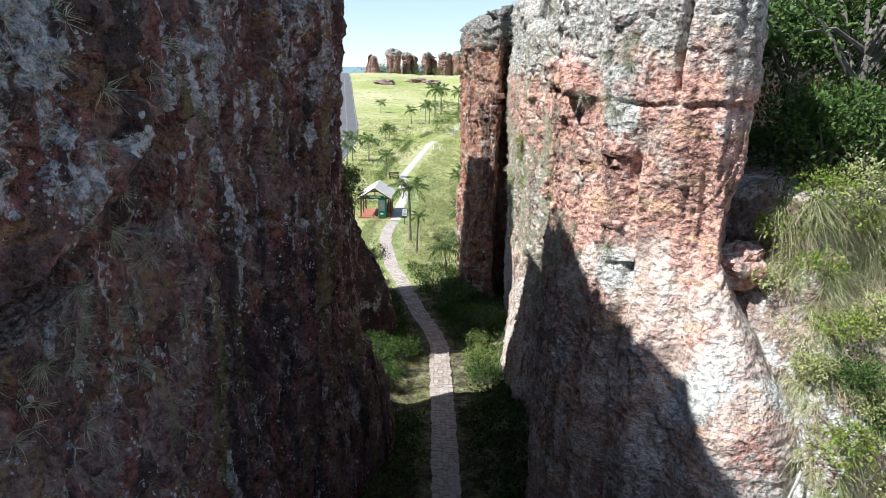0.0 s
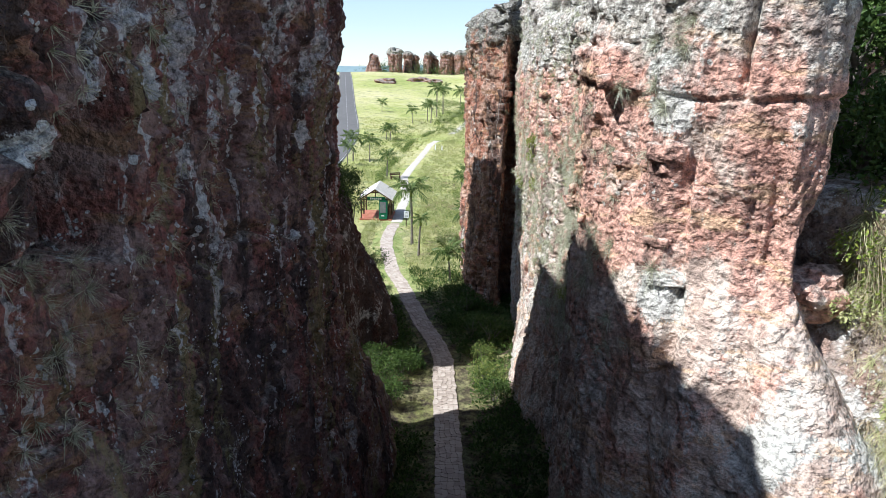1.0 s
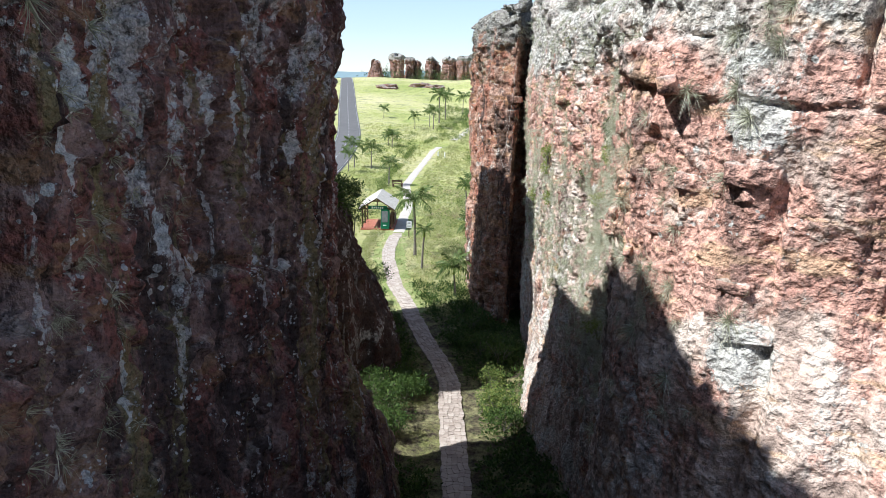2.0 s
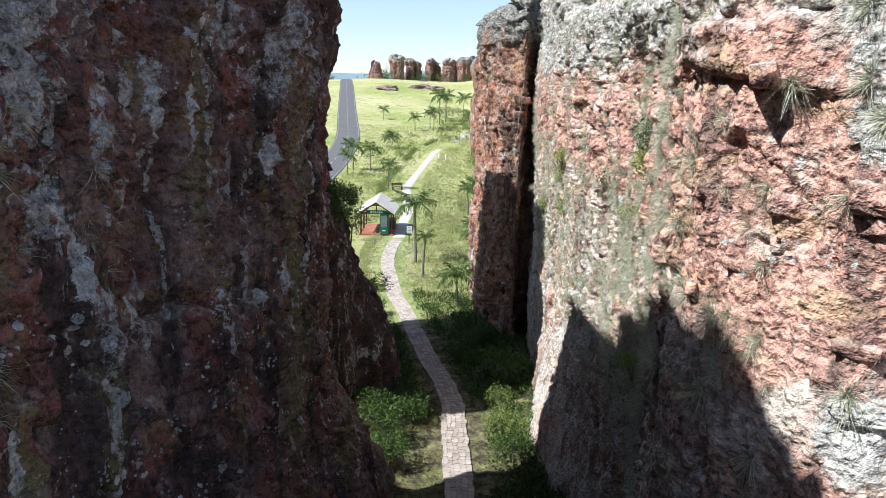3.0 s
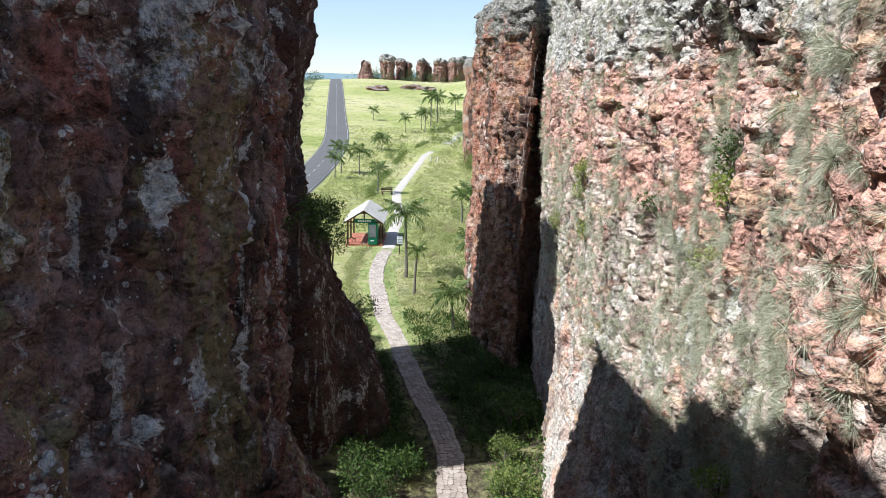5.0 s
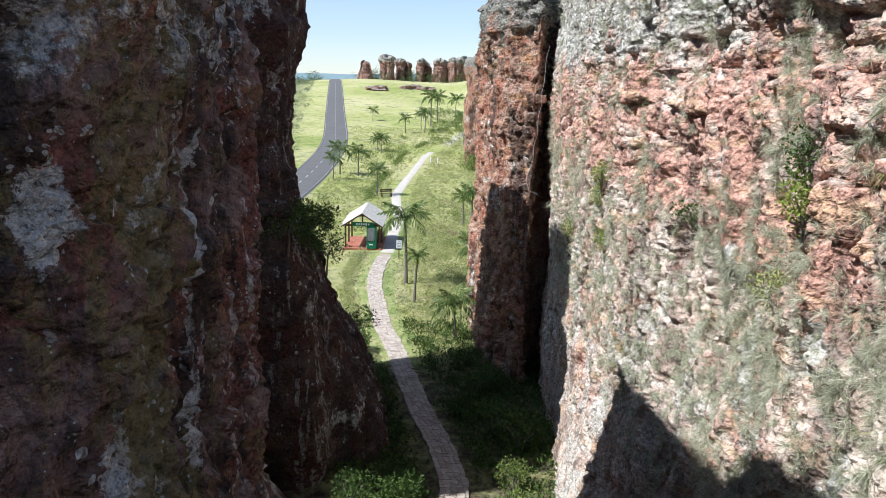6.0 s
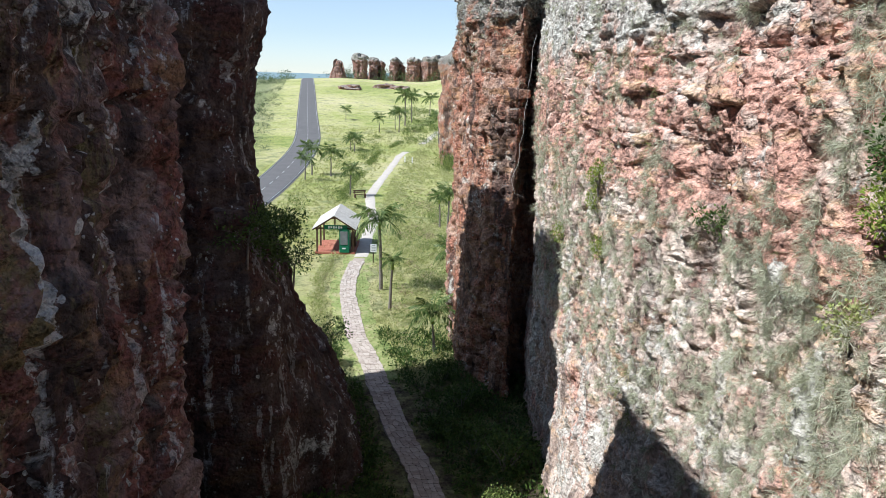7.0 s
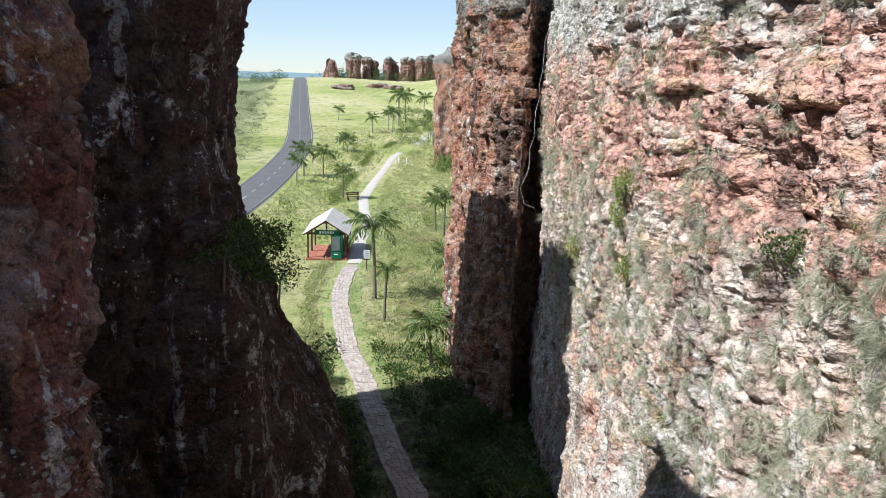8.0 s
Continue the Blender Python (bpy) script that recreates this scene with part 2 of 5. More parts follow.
GREY_CRUST = ((0.22, 0.225, 0.22), (0.44, 0.45, 0.44), (0.62, 0.63, 0.61))
BLUE_CRUST = ((0.20, 0.208, 0.21), (0.44, 0.455, 0.46), (0.66, 0.68, 0.67))
# Dark tone carries some shade; lichen crust spreading upwards also paints in top skylight.
ROCK_LEFT = rock_material("shade_toned_red_sandstone", ((0.175, 0.112, 0.102), (0.27, 0.19, 0.172), (0.20, 0.078, 0.063), (0.28, 0.17, 0.092)), 0.36, 0.85, 15.2, 0.5, 0.3, BLUE_CRUST, 1.0, drips=0.5, olive=0.7, dots=0.75, relief=0.13, varnish=0.515, low_pale=(12.0, 14.2),
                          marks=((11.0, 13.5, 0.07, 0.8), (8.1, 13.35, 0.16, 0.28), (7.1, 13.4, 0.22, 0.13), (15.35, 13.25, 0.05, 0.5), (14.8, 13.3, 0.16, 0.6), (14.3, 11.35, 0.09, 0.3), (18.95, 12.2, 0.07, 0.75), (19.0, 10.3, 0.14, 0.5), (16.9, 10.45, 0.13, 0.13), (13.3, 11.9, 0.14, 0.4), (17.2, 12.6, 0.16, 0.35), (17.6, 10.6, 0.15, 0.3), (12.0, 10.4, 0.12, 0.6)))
# Near-black copy of the left rock: deep shade is put into its colour.
ROCK_REAR = rock_material("shade_darkened_sandstone", ((0.058, 0.039, 0.034), (0.095, 0.068, 0.06), (0.072, 0.031, 0.025), (0.095, 0.056, 0.034)), 0.3, 0.7, 19.0, 0.2, 0.1, GREY_CRUST, dots=0.3, drips=0.3)
ROCK_RIGHT = rock_material("pink_sandstone", ((0.53, 0.395, 0.315), (0.65, 0.535, 0.44), (0.50, 0.265, 0.195), (0.61, 0.40, 0.235)), 0.43, 0.5, 14.3, 0.8, 0.5, ((0.34, 0.325, 0.28), (0.47, 0.45, 0.39), (0.60, 0.58, 0.52)), dots=0.5, relief=0.078, red_band=(10.4, 13.6), low_pale=(10.8, 8.0), marks=((12.6, 10.7, 0.25, 0.45), (12.75, 13.45, 0.35, 0.35), (10.9, 9.0, 0.4, 0.5), (23.4, 10.9, 0.16, 0.3), (22.4, 9.6, 0.3, 0.8), (20.6, 10.6, 0.3, 0.35), (19.6, 9.2, 0.35, 0.6)))
ROCK_RED = rock_material("orange_red_sandstone", ((0.33, 0.185, 0.125), (0.43, 0.285, 0.21), (0.35, 0.145, 0.09), (0.45, 0.25, 0.125)), 0.3, 0.75, 15.6, 0.9, crown=0.6, dots=0.4, varnish=0.515)
ROCK_FAR = rock_material("far_red_sandstone", ((0.24, 0.135, 0.105), (0.33, 0.22, 0.18), (0.30, 0.13, 0.09), (0.34, 0.20, 0.12)), 0.3, 0.7, 22.6, 0.85, 0.6, crown=0.75)
ROCK_BANK = rock_material("overgrown_bank_rock", ((0.30, 0.235, 0.195), (0.44, 0.38, 0.33), (0.26, 0.17, 0.13), (0.38, 0.28, 0.18)), 0.7, 0.4, 40.0, 0.0, 0.0, ((0.36, 0.35, 0.31), (0.56, 0.54, 0.49), (0.72, 0.71, 0.66)), dots=1.0)
BROMELIAD = simple("grey_green_bromeliad", [(0.3, (0.235, 0.245, 0.145)), (0.5, (0.43, 0.43, 0.30)), (0.7, (0.65, 0.635, 0.49))], 3.0, 0.7, per_island=0.35, translucent=0.2)


# ---- land ----
def land(x, y):
    """Height of the ground."""
    p = np.stack([x * 0.02, y * 0.02, 0 * x], -1)
    rise = 13.4 * smooth(85, 370, y) + 3.0 * smooth(60, 130, y) * smooth(0, 25, x)
    beyond = -17.0 * smooth(400, 1000, y)
    left = -2.2 * smooth(-30, -90, x) * smooth(80, 200, y)
    bumps = 0.9 * vnoise(p) * smooth(60, 140, y)
    gorge = 1.2 * smooth(1.6, 4.2, np.abs(x - path_x(y))) * smooth(50, 30, y) * 0.6
    return rise + beyond + left + bumps + gorge


PATH_Y = np.array([-30, 21, 24, 28.7, 32, 34.2, 36.2, 38.6, 41.2, 43.4, 45.9, 49.6, 53.8, 57, 59.5, 63, 67, 73.5, 80, 88, 97, 108, 122, 135, 142, 153, 169])
PATH_X = np.array([0.6, 0.34, 0.26, 0.1, -0.02, -0.08, -0.43, -1.15, -1.8, -2.32, -2.87, -3.9, -4.58, -5.05, -5.2, -5.17, -4.88, -4.95, -4.77, -5.6, -6.28, -5.76, -4.74, -3.7, -2.2, 0.9, 4.0])


def path_x(y):
    return np.interp(y, PATH_Y, PATH_X)


def land_at(x, y):
    return float(land(np.array([float(x)]), np.array([float(y)]))[0])


def ground_mesh():
    ys = np.concatenate([np.arange(-40, 20, 1.0), np.arange(20, 120, 0.5), np.geomspace(120, 4500, 150)])
    side = np.concatenate([np.arange(0, 14, 0.4), np.geomspace(14, 3500, 90)])
    xs = np.concatenate([-side[::-1], side[1:]])
    gx, gy = np.meshgrid(xs, ys)
    x, y = gx.ravel(), gy.ravel()
    verts = np.stack([x, y, land(x, y)], -1)
    return shade(grid_mesh("ground", verts, len(ys), len(xs)))


def ground_material():
    mat, node, bsdf, tree = material("meadow_and_soil", 0.95)
    p = mapped(node)
    big, mid, tuft, fine = noise_tex(node, p, 0.03, 6, 0.6), noise_tex(node, p, 0.3, 7, 0.7), noise_tex(node, p, 1.6, 6, 0.7), noise_tex(node, p, 6.0, 6, 0.75)
    col = ramp(node, maths(node, "ADD", maths(node, "MULTIPLY", big, 0.5), maths(node, "MULTIPLY", mid, 0.5)), [(0.38, (0.22, 0.27, 0.065)), (0.45, (0.35, 0.365, 0.115)), (0.53, (0.48, 0.445, 0.205)), (0.62, (0.56, 0.495, 0.30))])
    col = mix(node, maths(node, "MULTIPLY", ramp(node, mid, [(0.52, (0,)), (0.60, (1,))]), 0.65), col, (0.13, 0.185, 0.045))
    col = mix(node, 0.75, col, ramp(node, maths(node, "ADD", maths(node, "MULTIPLY", fine, 0.5), maths(node, "MULTIPLY", tuft, 0.5)), [(0.36, (0.45,)), (0.5, (1.0,)), (0.62, (1.35,))]), "MULTIPLY")
    # rough scrubland beyond the road
    px = node("SeparateXYZ", [(0, node("NewGeometry"))])
    py = node("SeparateXYZ", [(0, node("NewGeometry"))], out=1)
    side = maths(node, "ADD", px, maths(node, "MULTIPLY", py, 0.155))
    side = maths(node, "ADD", side, maths(node, "MULTIPLY", mid, 12.0))
    col = mix(node, node("MapRange", [(0, side), (1, 0.0), (2, -7.0), (3, 0.0), (4, 0.75)]), col, ramp(node, tuft, [(0.4, (0.08, 0.105, 0.05)), (0.6, (0.21, 0.23, 0.125))]))
    # shade of the gorge floor painted in as dark brown, with grass showing through in patches
    floor_y = maths(node, "ADD", py, maths(node, "MULTIPLY", mid, 3.0))
    floor_shade = maths(node, "MULTIPLY", node("MapRange", [(0, floor_y), (1, 47.0), (2, 45.0)]), ramp(node, tuft, [(0.40, (1,)), (0.62, (0.35,))]))
    col = mix(node, floor_shade, col, ramp(node, fine, [(0.4, (0.04, 0.03, 0.02)), (0.6, (0.13, 0.10, 0.065))]))
    tree.links.new(col, bsdf.inputs["Base Color"])
    bump(node, tree, bsdf, maths(node, "ADD", fine, tuft), 1.0, 0.25)
    return mat


ground = tagged(part("ground", ground_mesh(), ground_material()), "grassy meadow ground rising to a low hill", "ground", kind="structure")


# ---- rock towers ----
def spline(points, steps):
    """A closed smooth line through plan points; each point's step is the spacing up to the next."""
    out = []
    n = len(points)
    for i in range(n):
        a, b, c, d = (np.array(points[(i + k) % n][:2], float) for k in (-1, 0, 1, 2))
        m = max(2, int(np.linalg.norm(c - b) / steps[i]))
        t = np.arange(m)[:, None] / m
        out.append(0.5 * (2 * b + (c - a) * t + (2 * a - 5 * b + 4 * c - d) * t ** 2 + (3 * b - a - 3 * c + d) * t ** 3))
    return np.concatenate(out)


def tower_mesh(name, plan, fine_upto, zs, shape, relief, fine=0.09, coarse=0.8, top_rough=1.2, blocks=0.5, top_of=None, bedded=0.0, closest=0.0, near=(0, 0), wrinkle=0.14, calm_y=99.0, chips=0.0, quiet=None):
    """A rock tower over a closed plan (counter-clockwise). The first segments up to fine_upto are finely divided.
    shape(x, y, z) pushes the face outwards in metres; relief scales its roughness; top_of(x, y) lifts its upper rim."""
    steps = [fine if i < fine_upto else coarse for i in range(len(plan))]
    steps = [closest if closest and near[0] < (plan[i][1] + plan[(i + 1) % len(plan)][1]) / 2 < near[1] and i < fine_upto else s for i, s in enumerate(steps)]
    line = spline(plan, steps)
    cols = len(line)
    ahead = np.roll(line, -3, 0) - np.roll(line, 3, 0)
    out = np.stack([ahead[:, 1], -ahead[:, 0]], -1)
    out /= np.linalg.norm(out, axis=1)[:, None]
    for _ in range(int(1.2 / fine)):
        out = (np.roll(out, 1, 0) + out * 2 + np.roll(out, -1, 0)) / 4
    rows = len(zs)
    x = np.tile(line[:, 0], rows)
    y = np.tile(line[:, 1], rows)
    z = np.repeat(zs, cols)
    if top_of:
        z = z + top_of(x, y) * smooth(zs[-1] - 3.0, zs[-1], z)
    nx, ny = np.tile(out[:, 0], rows), np.tile(out[:, 1], rows)
    p = np.stack([x, y, z], -1)
    push, drop = rock_relief(p, blocks, bedded, wrinkle, chips)
    push = shape(x, y, z) + relief * push * (quiet(x, y, z) if quiet else 1.0)
    push = push - 0.7 * np.maximum(0, (z - (zs[-1] + (top_of(x, y) if top_of else 0) - 0.7)) / 0.7) ** 2
    px, py = x + nx * push, y + ny * push
    verts = [np.stack([px, py, z + relief * drop], -1)]
    # the crown: rings that close in over the top
    mid = line.mean(0)
    last = verts[0][-cols:]
    for s in (0.985, 0.96, 0.92, 0.86, 0.78, 0.66, 0.5, 0.3, 0.1):
        q = last.copy()
        q[:, :2] = mid + (last[:, :2] - mid) * s
        q[:, 2] += top_rough * (1 - 0.75 * smooth(calm_y, calm_y + 1.5, last[:, 1])) * (0.8 * fbm(q * 0.5, 4) * min(1, 12 * (1 - s)) + 0.5 * np.sqrt(1 - s))
        verts.append(q)
    me = grid_mesh(name, np.concatenate(verts), rows + 9, cols, closed=True)
    return shade(me)


def terrace(v, steps, sharp=0.3):
    """Turns smooth noise into treads with short risers between them."""
    t = v * steps
    k = np.floor(t)
    return (k + smooth(1 - sharp, 1.0, t - k)) / steps


def courses(q, high, wide, seed, lean=0.0):
    """Jointed blocks in courses: each point's block value, its course's value, and its distance to the nearest joint in metres."""
    along = 0.86 * q[:, 1] + 0.5 * q[:, 0] + lean * q[:, 2]
    v = q[:, 2] / high
    k = np.floor(v).astype(np.int64)
    tall = high * np.minimum(v - k, 1 - v + k)
    row = hash3(k, k * 0 + seed, k * 0)
    size = wide * (0.6 + 0.9 * VALS[row])
    u = along / size + 7.3 * VALS[(row + 55) & 4095]
    i = np.floor(u).astype(np.int64)
    side = size * np.minimum(u - i, 1 - u + i)
    block = VALS[hash3(k, i, k * 0 + seed)]
    return block, VALS[(row + 201) & 4095], np.minimum(tall, side)


def rock_relief(p, blocks, bedded, wrinkle, chips):
    """Outward relief of weathered sandstone and the sag of its beds: bulges, upright flutes, jointed courses, blocks, creases and pits."""
    warp = np.stack([fbm(p * 0.7 + 5, 3), fbm(p * 0.7 + 41, 3), fbm(p * 0.7 + 83, 3)], -1)
    q = p + 0.45 * warp
    out = 0.55 * fbm(q * 0.32, 3)
    out += 0.5 * terrace(fbm(q * np.array([1.1, 1.1, 0.16]), 4), 4.0, 0.25)
    out += wrinkle * fbm(q * np.array([0.35, 0.35, 2.1]), 4)
    # courses of jointed blocks, stepping in and out, strongest in the upper beds
    crown = 0.2 + 0.8 * smooth(11.0, 12.8, p[:, 2] + 1.5 * warp[:, 0])
    there = bedded * (0.55 + 0.45 * smooth(15.0, 17.5, p[:, 1])) * crown * smooth(-0.3, 0.15, fbm(p * 0.55 + 12.0, 3))
    q2 = p + 0.30 * np.stack([vnoise(p * 0.5 + 5), vnoise(p * 0.5 + 41), vnoise(p * 0.5 + 83)], -1) + 0.035 * np.stack([vnoise(p * 3.1), vnoise(p * 3.1 + 30), vnoise(p * 3.1 + 60)], -1)
    for high, wide, amp, gap in ((0.62, 0.85, 1.0, 0.05), (0.27, 0.42, 0.5, 0.035)):
        block, row, edge = courses(q2, high, wide, int(high * 100))
        out += there * amp * (0.34 * (block - 0.5) + 0.26 * (row - 0.5) - 0.24 * smooth(gap, 0.0, edge))
        out -= there * amp * 0.7 * (block > 0.93) * smooth(0.0, 0.08, edge)
    # big blocks with tilted faces and open joints
    f1, f2, rnd = cells(q * np.array([0.85, 0.85, 0.62]))
    out += blocks * (0.6 * (rnd - 0.5) - 0.5 * (1 - smooth(0.0, 0.05, f2 - f1)))
    f1, f2, rnd = cells(q * np.array([2.2, 2.2, 1.7]) + 9.0)
    out += blocks * (0.30 * (rnd - 0.5) - 0.16 * (1 - smooth(0.0, 0.08, f2 - f1)))
    out -= blocks * 0.9 * (rnd > 0.94) * smooth(0.5, 0.3, f1)
    f1, f2, rnd = cells(q * np.array([4.6, 4.6, 6.0]) + 3.0)
    out += (0.05 + 0.14 * blocks) * (rnd - 0.5)
    # creases and pits
    out -= 0.20 * (1 - np.abs(fbm(q * np.array([1.6, 1.6, 0.7]) + 60.0, 4))) ** 7
    out += 0.12 * np.abs(fbm(q * 2.6 + 11.0, 4, 0.6))
    out += 0.09 * fbm(q * 6.0 + 90.0, 3, 0.6)
    if chips:
        f1, f2, rnd = cells(q * np.array([8.5, 8.5, 10.0]) + 27.0)
        out += chips * (0.10 * (rnd - 0.5) - 0.05 * (1 - smooth(0.0, 0.12, f2 - f1))) * smooth(-0.25, 0.25, fbm(p * 0.9 + 70.0, 3))
        out += chips * 0.05 * fbm(p * 13.0, 2)
    drop = 0.10 * fbm(q * 2.2 + 140.0, 3)
    return out, drop


def bumps_of(rows):
    """A push made of soft swellings (y, z, half width, half height, metres)."""
    def push(x, y, z):
        out = 0 * x
        for cy, cz, wy, wz, amp in rows:
            out = out + amp * np.exp(-((y - cy) / wy) ** 2 - ((z - cz) / wz) ** 2)
        return out
    return push


def rock(name, me, mat, label):
    return tagged(part(name, me, mat), label, "rock tower")


LEFT_PLAN = [(-3.4, -8), (-3.6, 2), (-3.5, 8.2), (-3.8, 11.2), (-3.7, 14.2), (-3.15, 16.9), (-3.1, 19), (-3.45, 22.0), (-4.5, 24.0), (-6.4, 25.4), (-9, 25), (-16, 20), (-18, 8), (-16, -8)]


def left_form(x, y, z):
    swell = bumps_of([(18.0, 14.4, 2.2, 1.2, 0.25), (21.6, 11.5, 0.9, 2.5, 0.2), (12.8, 9.5, 1.2, 3.0, -0.25), (20.0, 3.0, 6.0, 4.0, 0.25), (24.5, 1.5, 3.2, 3.8, 2.3), (22.6, 3.5, 2.4, 3.5, 0.55)])(x, y, z)
    edge = np.interp(y, LIP_Y, LIP_Z) + 0.12 * vnoise(np.stack([0 * y, y * 3.0, 0 * y], -1))
    overhang = 0.75 * smooth(0.0, 0.14, z - edge) * smooth(17.0, 15.0, z)
    groove = 1.3 * smooth(0.05, -0.08, z - edge) * smooth(-0.8, -0.4, z - edge) * smooth(10.2, 9.6, y)
    shelf = 0.16 * np.exp(-((z - edge + 0.95) / 0.3) ** 2) * smooth(8.6, 7.4, y)
    hollow = 2.0 * smooth(7.2, 7.8, y) * smooth(10.45, 10.15, y) * smooth(12.0, 12.5, z + 0.25 * (y - 9.0)) * smooth(0.1, -0.1, z - edge)
    return swell + (overhang - np.maximum(groove, hollow) + shelf) * (x > -6)


# lower lip of the overhanging block
LIP_Y = np.array([4.5, 5.4, 6.2, 6.7, 7.0, 7.25, 7.4, 8.4, 8.8, 9.3, 9.6, 10.0])
LIP_Z = np.array([12.1, 12.26, 12.47, 12.52, 12.61, 12.95, 13.38, 13.84, 14.03, 14.5, 15.6, 17.5])
RIM_Y = np.array([0, 8, 10, 11.6, 12.6, 13.6, 15.5, 16.8, 18, 19.2, 20, 22.4, 23.3, 24.2, 24.65, 24.9, 25.3, 27])
RIM_Z = np.array([19.5, 19.6, 19.8, 20.6, 20.0, 19.5, 19.5, 18.8, 18.6, 18.2, 17.5, 16.4, 16.1, 16.3, 16.9, 19.7, 18.9, 18.0])


def left_rim(x, y):
    return np.interp(y, RIM_Y, RIM_Z) - 19.0 + 0.5 * fbm(np.stack([0 * x, y * 1.6, 0 * x], -1), 4)


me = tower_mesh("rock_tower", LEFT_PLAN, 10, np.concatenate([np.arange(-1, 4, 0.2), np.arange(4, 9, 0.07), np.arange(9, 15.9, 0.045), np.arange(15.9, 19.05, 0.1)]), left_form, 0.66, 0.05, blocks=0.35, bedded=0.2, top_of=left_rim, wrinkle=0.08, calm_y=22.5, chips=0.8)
left_tower = rock("rock_tower", me, ROCK_LEFT, "red sandstone tower with a sheer face, part of its shade put into the tone")
RIGHT_PLAN = [(7.0, 43.6), (4.4, 42.6), (3.75, 41.4), (3.8, 38.0), (3.65, 35.0), (3.55, 31.8), (3.65, 28), (3.7, 24), (3.4, 20), (2.45, 16), (2.4, 14.0), (3.5, 12.2), (4.75, 11.5), (5.4, 12.8), (6.6, 16), (9, 20), (18, 24), (18, 43)]


def right_form(x, y, z):
    swell = bumps_of([(30.0, 0.5, 3.5, 4.0, 0.65), (14.4, 13.4, 1.3, 0.7, 0.1), (11.6, 11.6, 0.8, 0.9, -0.3), (10.8, 7.5, 1.6, 2.4, 0.9), (26.0, 11.9, 0.7, 0.9, -0.45), (26.4, 14.4, 0.6, 0.8, -0.5), (22.6, 15.2, 2.5, 0.45, 0.3)])(x, y, z)
    for cy, low, top, wide, deep in ((26.2, 9.5, 15.5, 0.16, 0.5), (22.2, 8.8, 14.6, 0.13, 0.4), (29.4, 9.0, 14.5, 0.14, 0.35), (32.6, 5.0, 13.5, 0.2, 0.35), (19.2, 10.4, 14.8, 0.10, 0.35), (17.0, 10.0, 14.0, 0.08, 0.3), (15.6, 9.0, 14.0, 0.06, 0.28), (14.5, 9.5, 13.8, 0.05, 0.25), (18.2, 9.0, 13.0, 0.08, 0.3), (20.7, 7.0, 13.0, 0.1, 0.35), (24.3, 5.5, 11.5, 0.14, 0.3), (35.4, 6.0, 17.0, 0.2, 0.4), (37.8, 6.0, 17.0, 0.2, 0.4)):
        swell = swell - deep * np.exp(-((y - cy - 0.22 * vnoise(np.stack([0 * z, 0 * z + cy, z * 0.9], -1))) / wide) ** 2) * smooth(low, low + 0.8, z) * smooth(top, top - 0.8, z) * smooth(-0.35, 0.1, vnoise(np.stack([0 * z + 3, 0 * z + cy, z * 0.7], -1)))
    front = (y < 13.9) * (x < 5)
    crack = 0.07 * np.exp(-((z - 13.66 - 0.03 * np.sin(3 * x) - 0.03 * np.sin(9 * x)) / 0.03) ** 2) * front + 0.16 * np.exp(-((x - 3.82 - 0.04 * np.sin(3 * z)) / 0.04) ** 2) * front * smooth(13.5, 13.8, z)
    cap = 0.04 * smooth(13.62, 13.70, z - 0.03 * np.sin(3 * x)) * front
    # two upright grooves between the columns of the front
    flute = 0.16 * np.exp(-((x - 3.3 - 0.06 * np.sin(2 * z)) / 0.09) ** 2) * smooth(13.4, 12.9, z) * front + 0.14 * np.exp(-((x - 4.25 - 0.08 * np.sin(1.7 * z)) / 0.14) ** 2) * front * smooth(13.6, 13.0, z)
    foot = 1.0 * smooth(11.2, 8.2, z) * smooth(4.0, 4.9, x) * (y < 14)
    # the jutting beds above the near corner
    shelf = 0.16 * smooth(13.75, 13.85, z - 0.04 * (y - 14) - 0.12 * vnoise(np.stack([x * 2, y * 2, 0 * z], -1))) * smooth(14.45, 14.3, z) * smooth(15.8, 15.3, y) * smooth(13.2, 13.6, y)
    ribs = 0.16 * terrace(fbm(np.stack([x * 1.5, y * 1.5, z * 0.16], -1) + 7.0, 3), 3.0, 0.3) * smooth(15.0, 13.4, y)
    return swell + cap - crack - flute + ribs + foot + shelf


def right_quiet(x, y, z):
    """The front of the sunny tower is smoother than its flank."""
    return 0.36 + 0.24 * smooth(13.2, 14.2, y) + 0.4 * smooth(14.5, 17.5, y)


me = tower_mesh("rock_tower", RIGHT_PLAN, 14, np.concatenate([np.arange(-1, 3, 0.15), np.arange(3, 6.8, 0.07), np.arange(6.8, 15.4, 0.042), np.arange(15.4, 16.3, 0.06)]), right_form, 0.5, 0.06, blocks=0.34, bedded=1.0, wrinkle=0.04, chips=1.0, quiet=right_quiet, closest=0.036, near=(11, 24), top_of=lambda x, y: 2.0 * smooth(34.0, 38.0, y))
right_tower = rock("rock_tower", me, ROCK_RIGHT, "sunlit pink and grey sandstone tower with tufts of bromeliads")
def third_form(x, y, z):
    return bumps_of([(46, 16, 3, 1.2, 0.5)])(x, y, z)


me = tower_mesh("rock_tower", [(1.2, 50.8), (1.25, 47.5), (1.5, 44.1), (2.5, 42.1), (3.0, 41.5), (3.25, 42.2), (3.35, 43.6), (4.0, 44.2), (7, 43.5), (14, 44), (14, 52), (5, 54)], 8, np.arange(-1, 17.6, 0.08), third_form, 0.6, 0.08, bedded=1.1, top_rough=0.9, chips=1.0)
third_tower = rock("rock_tower", me, ROCK_RED, "red sandstone tower with a grey lichen crown")


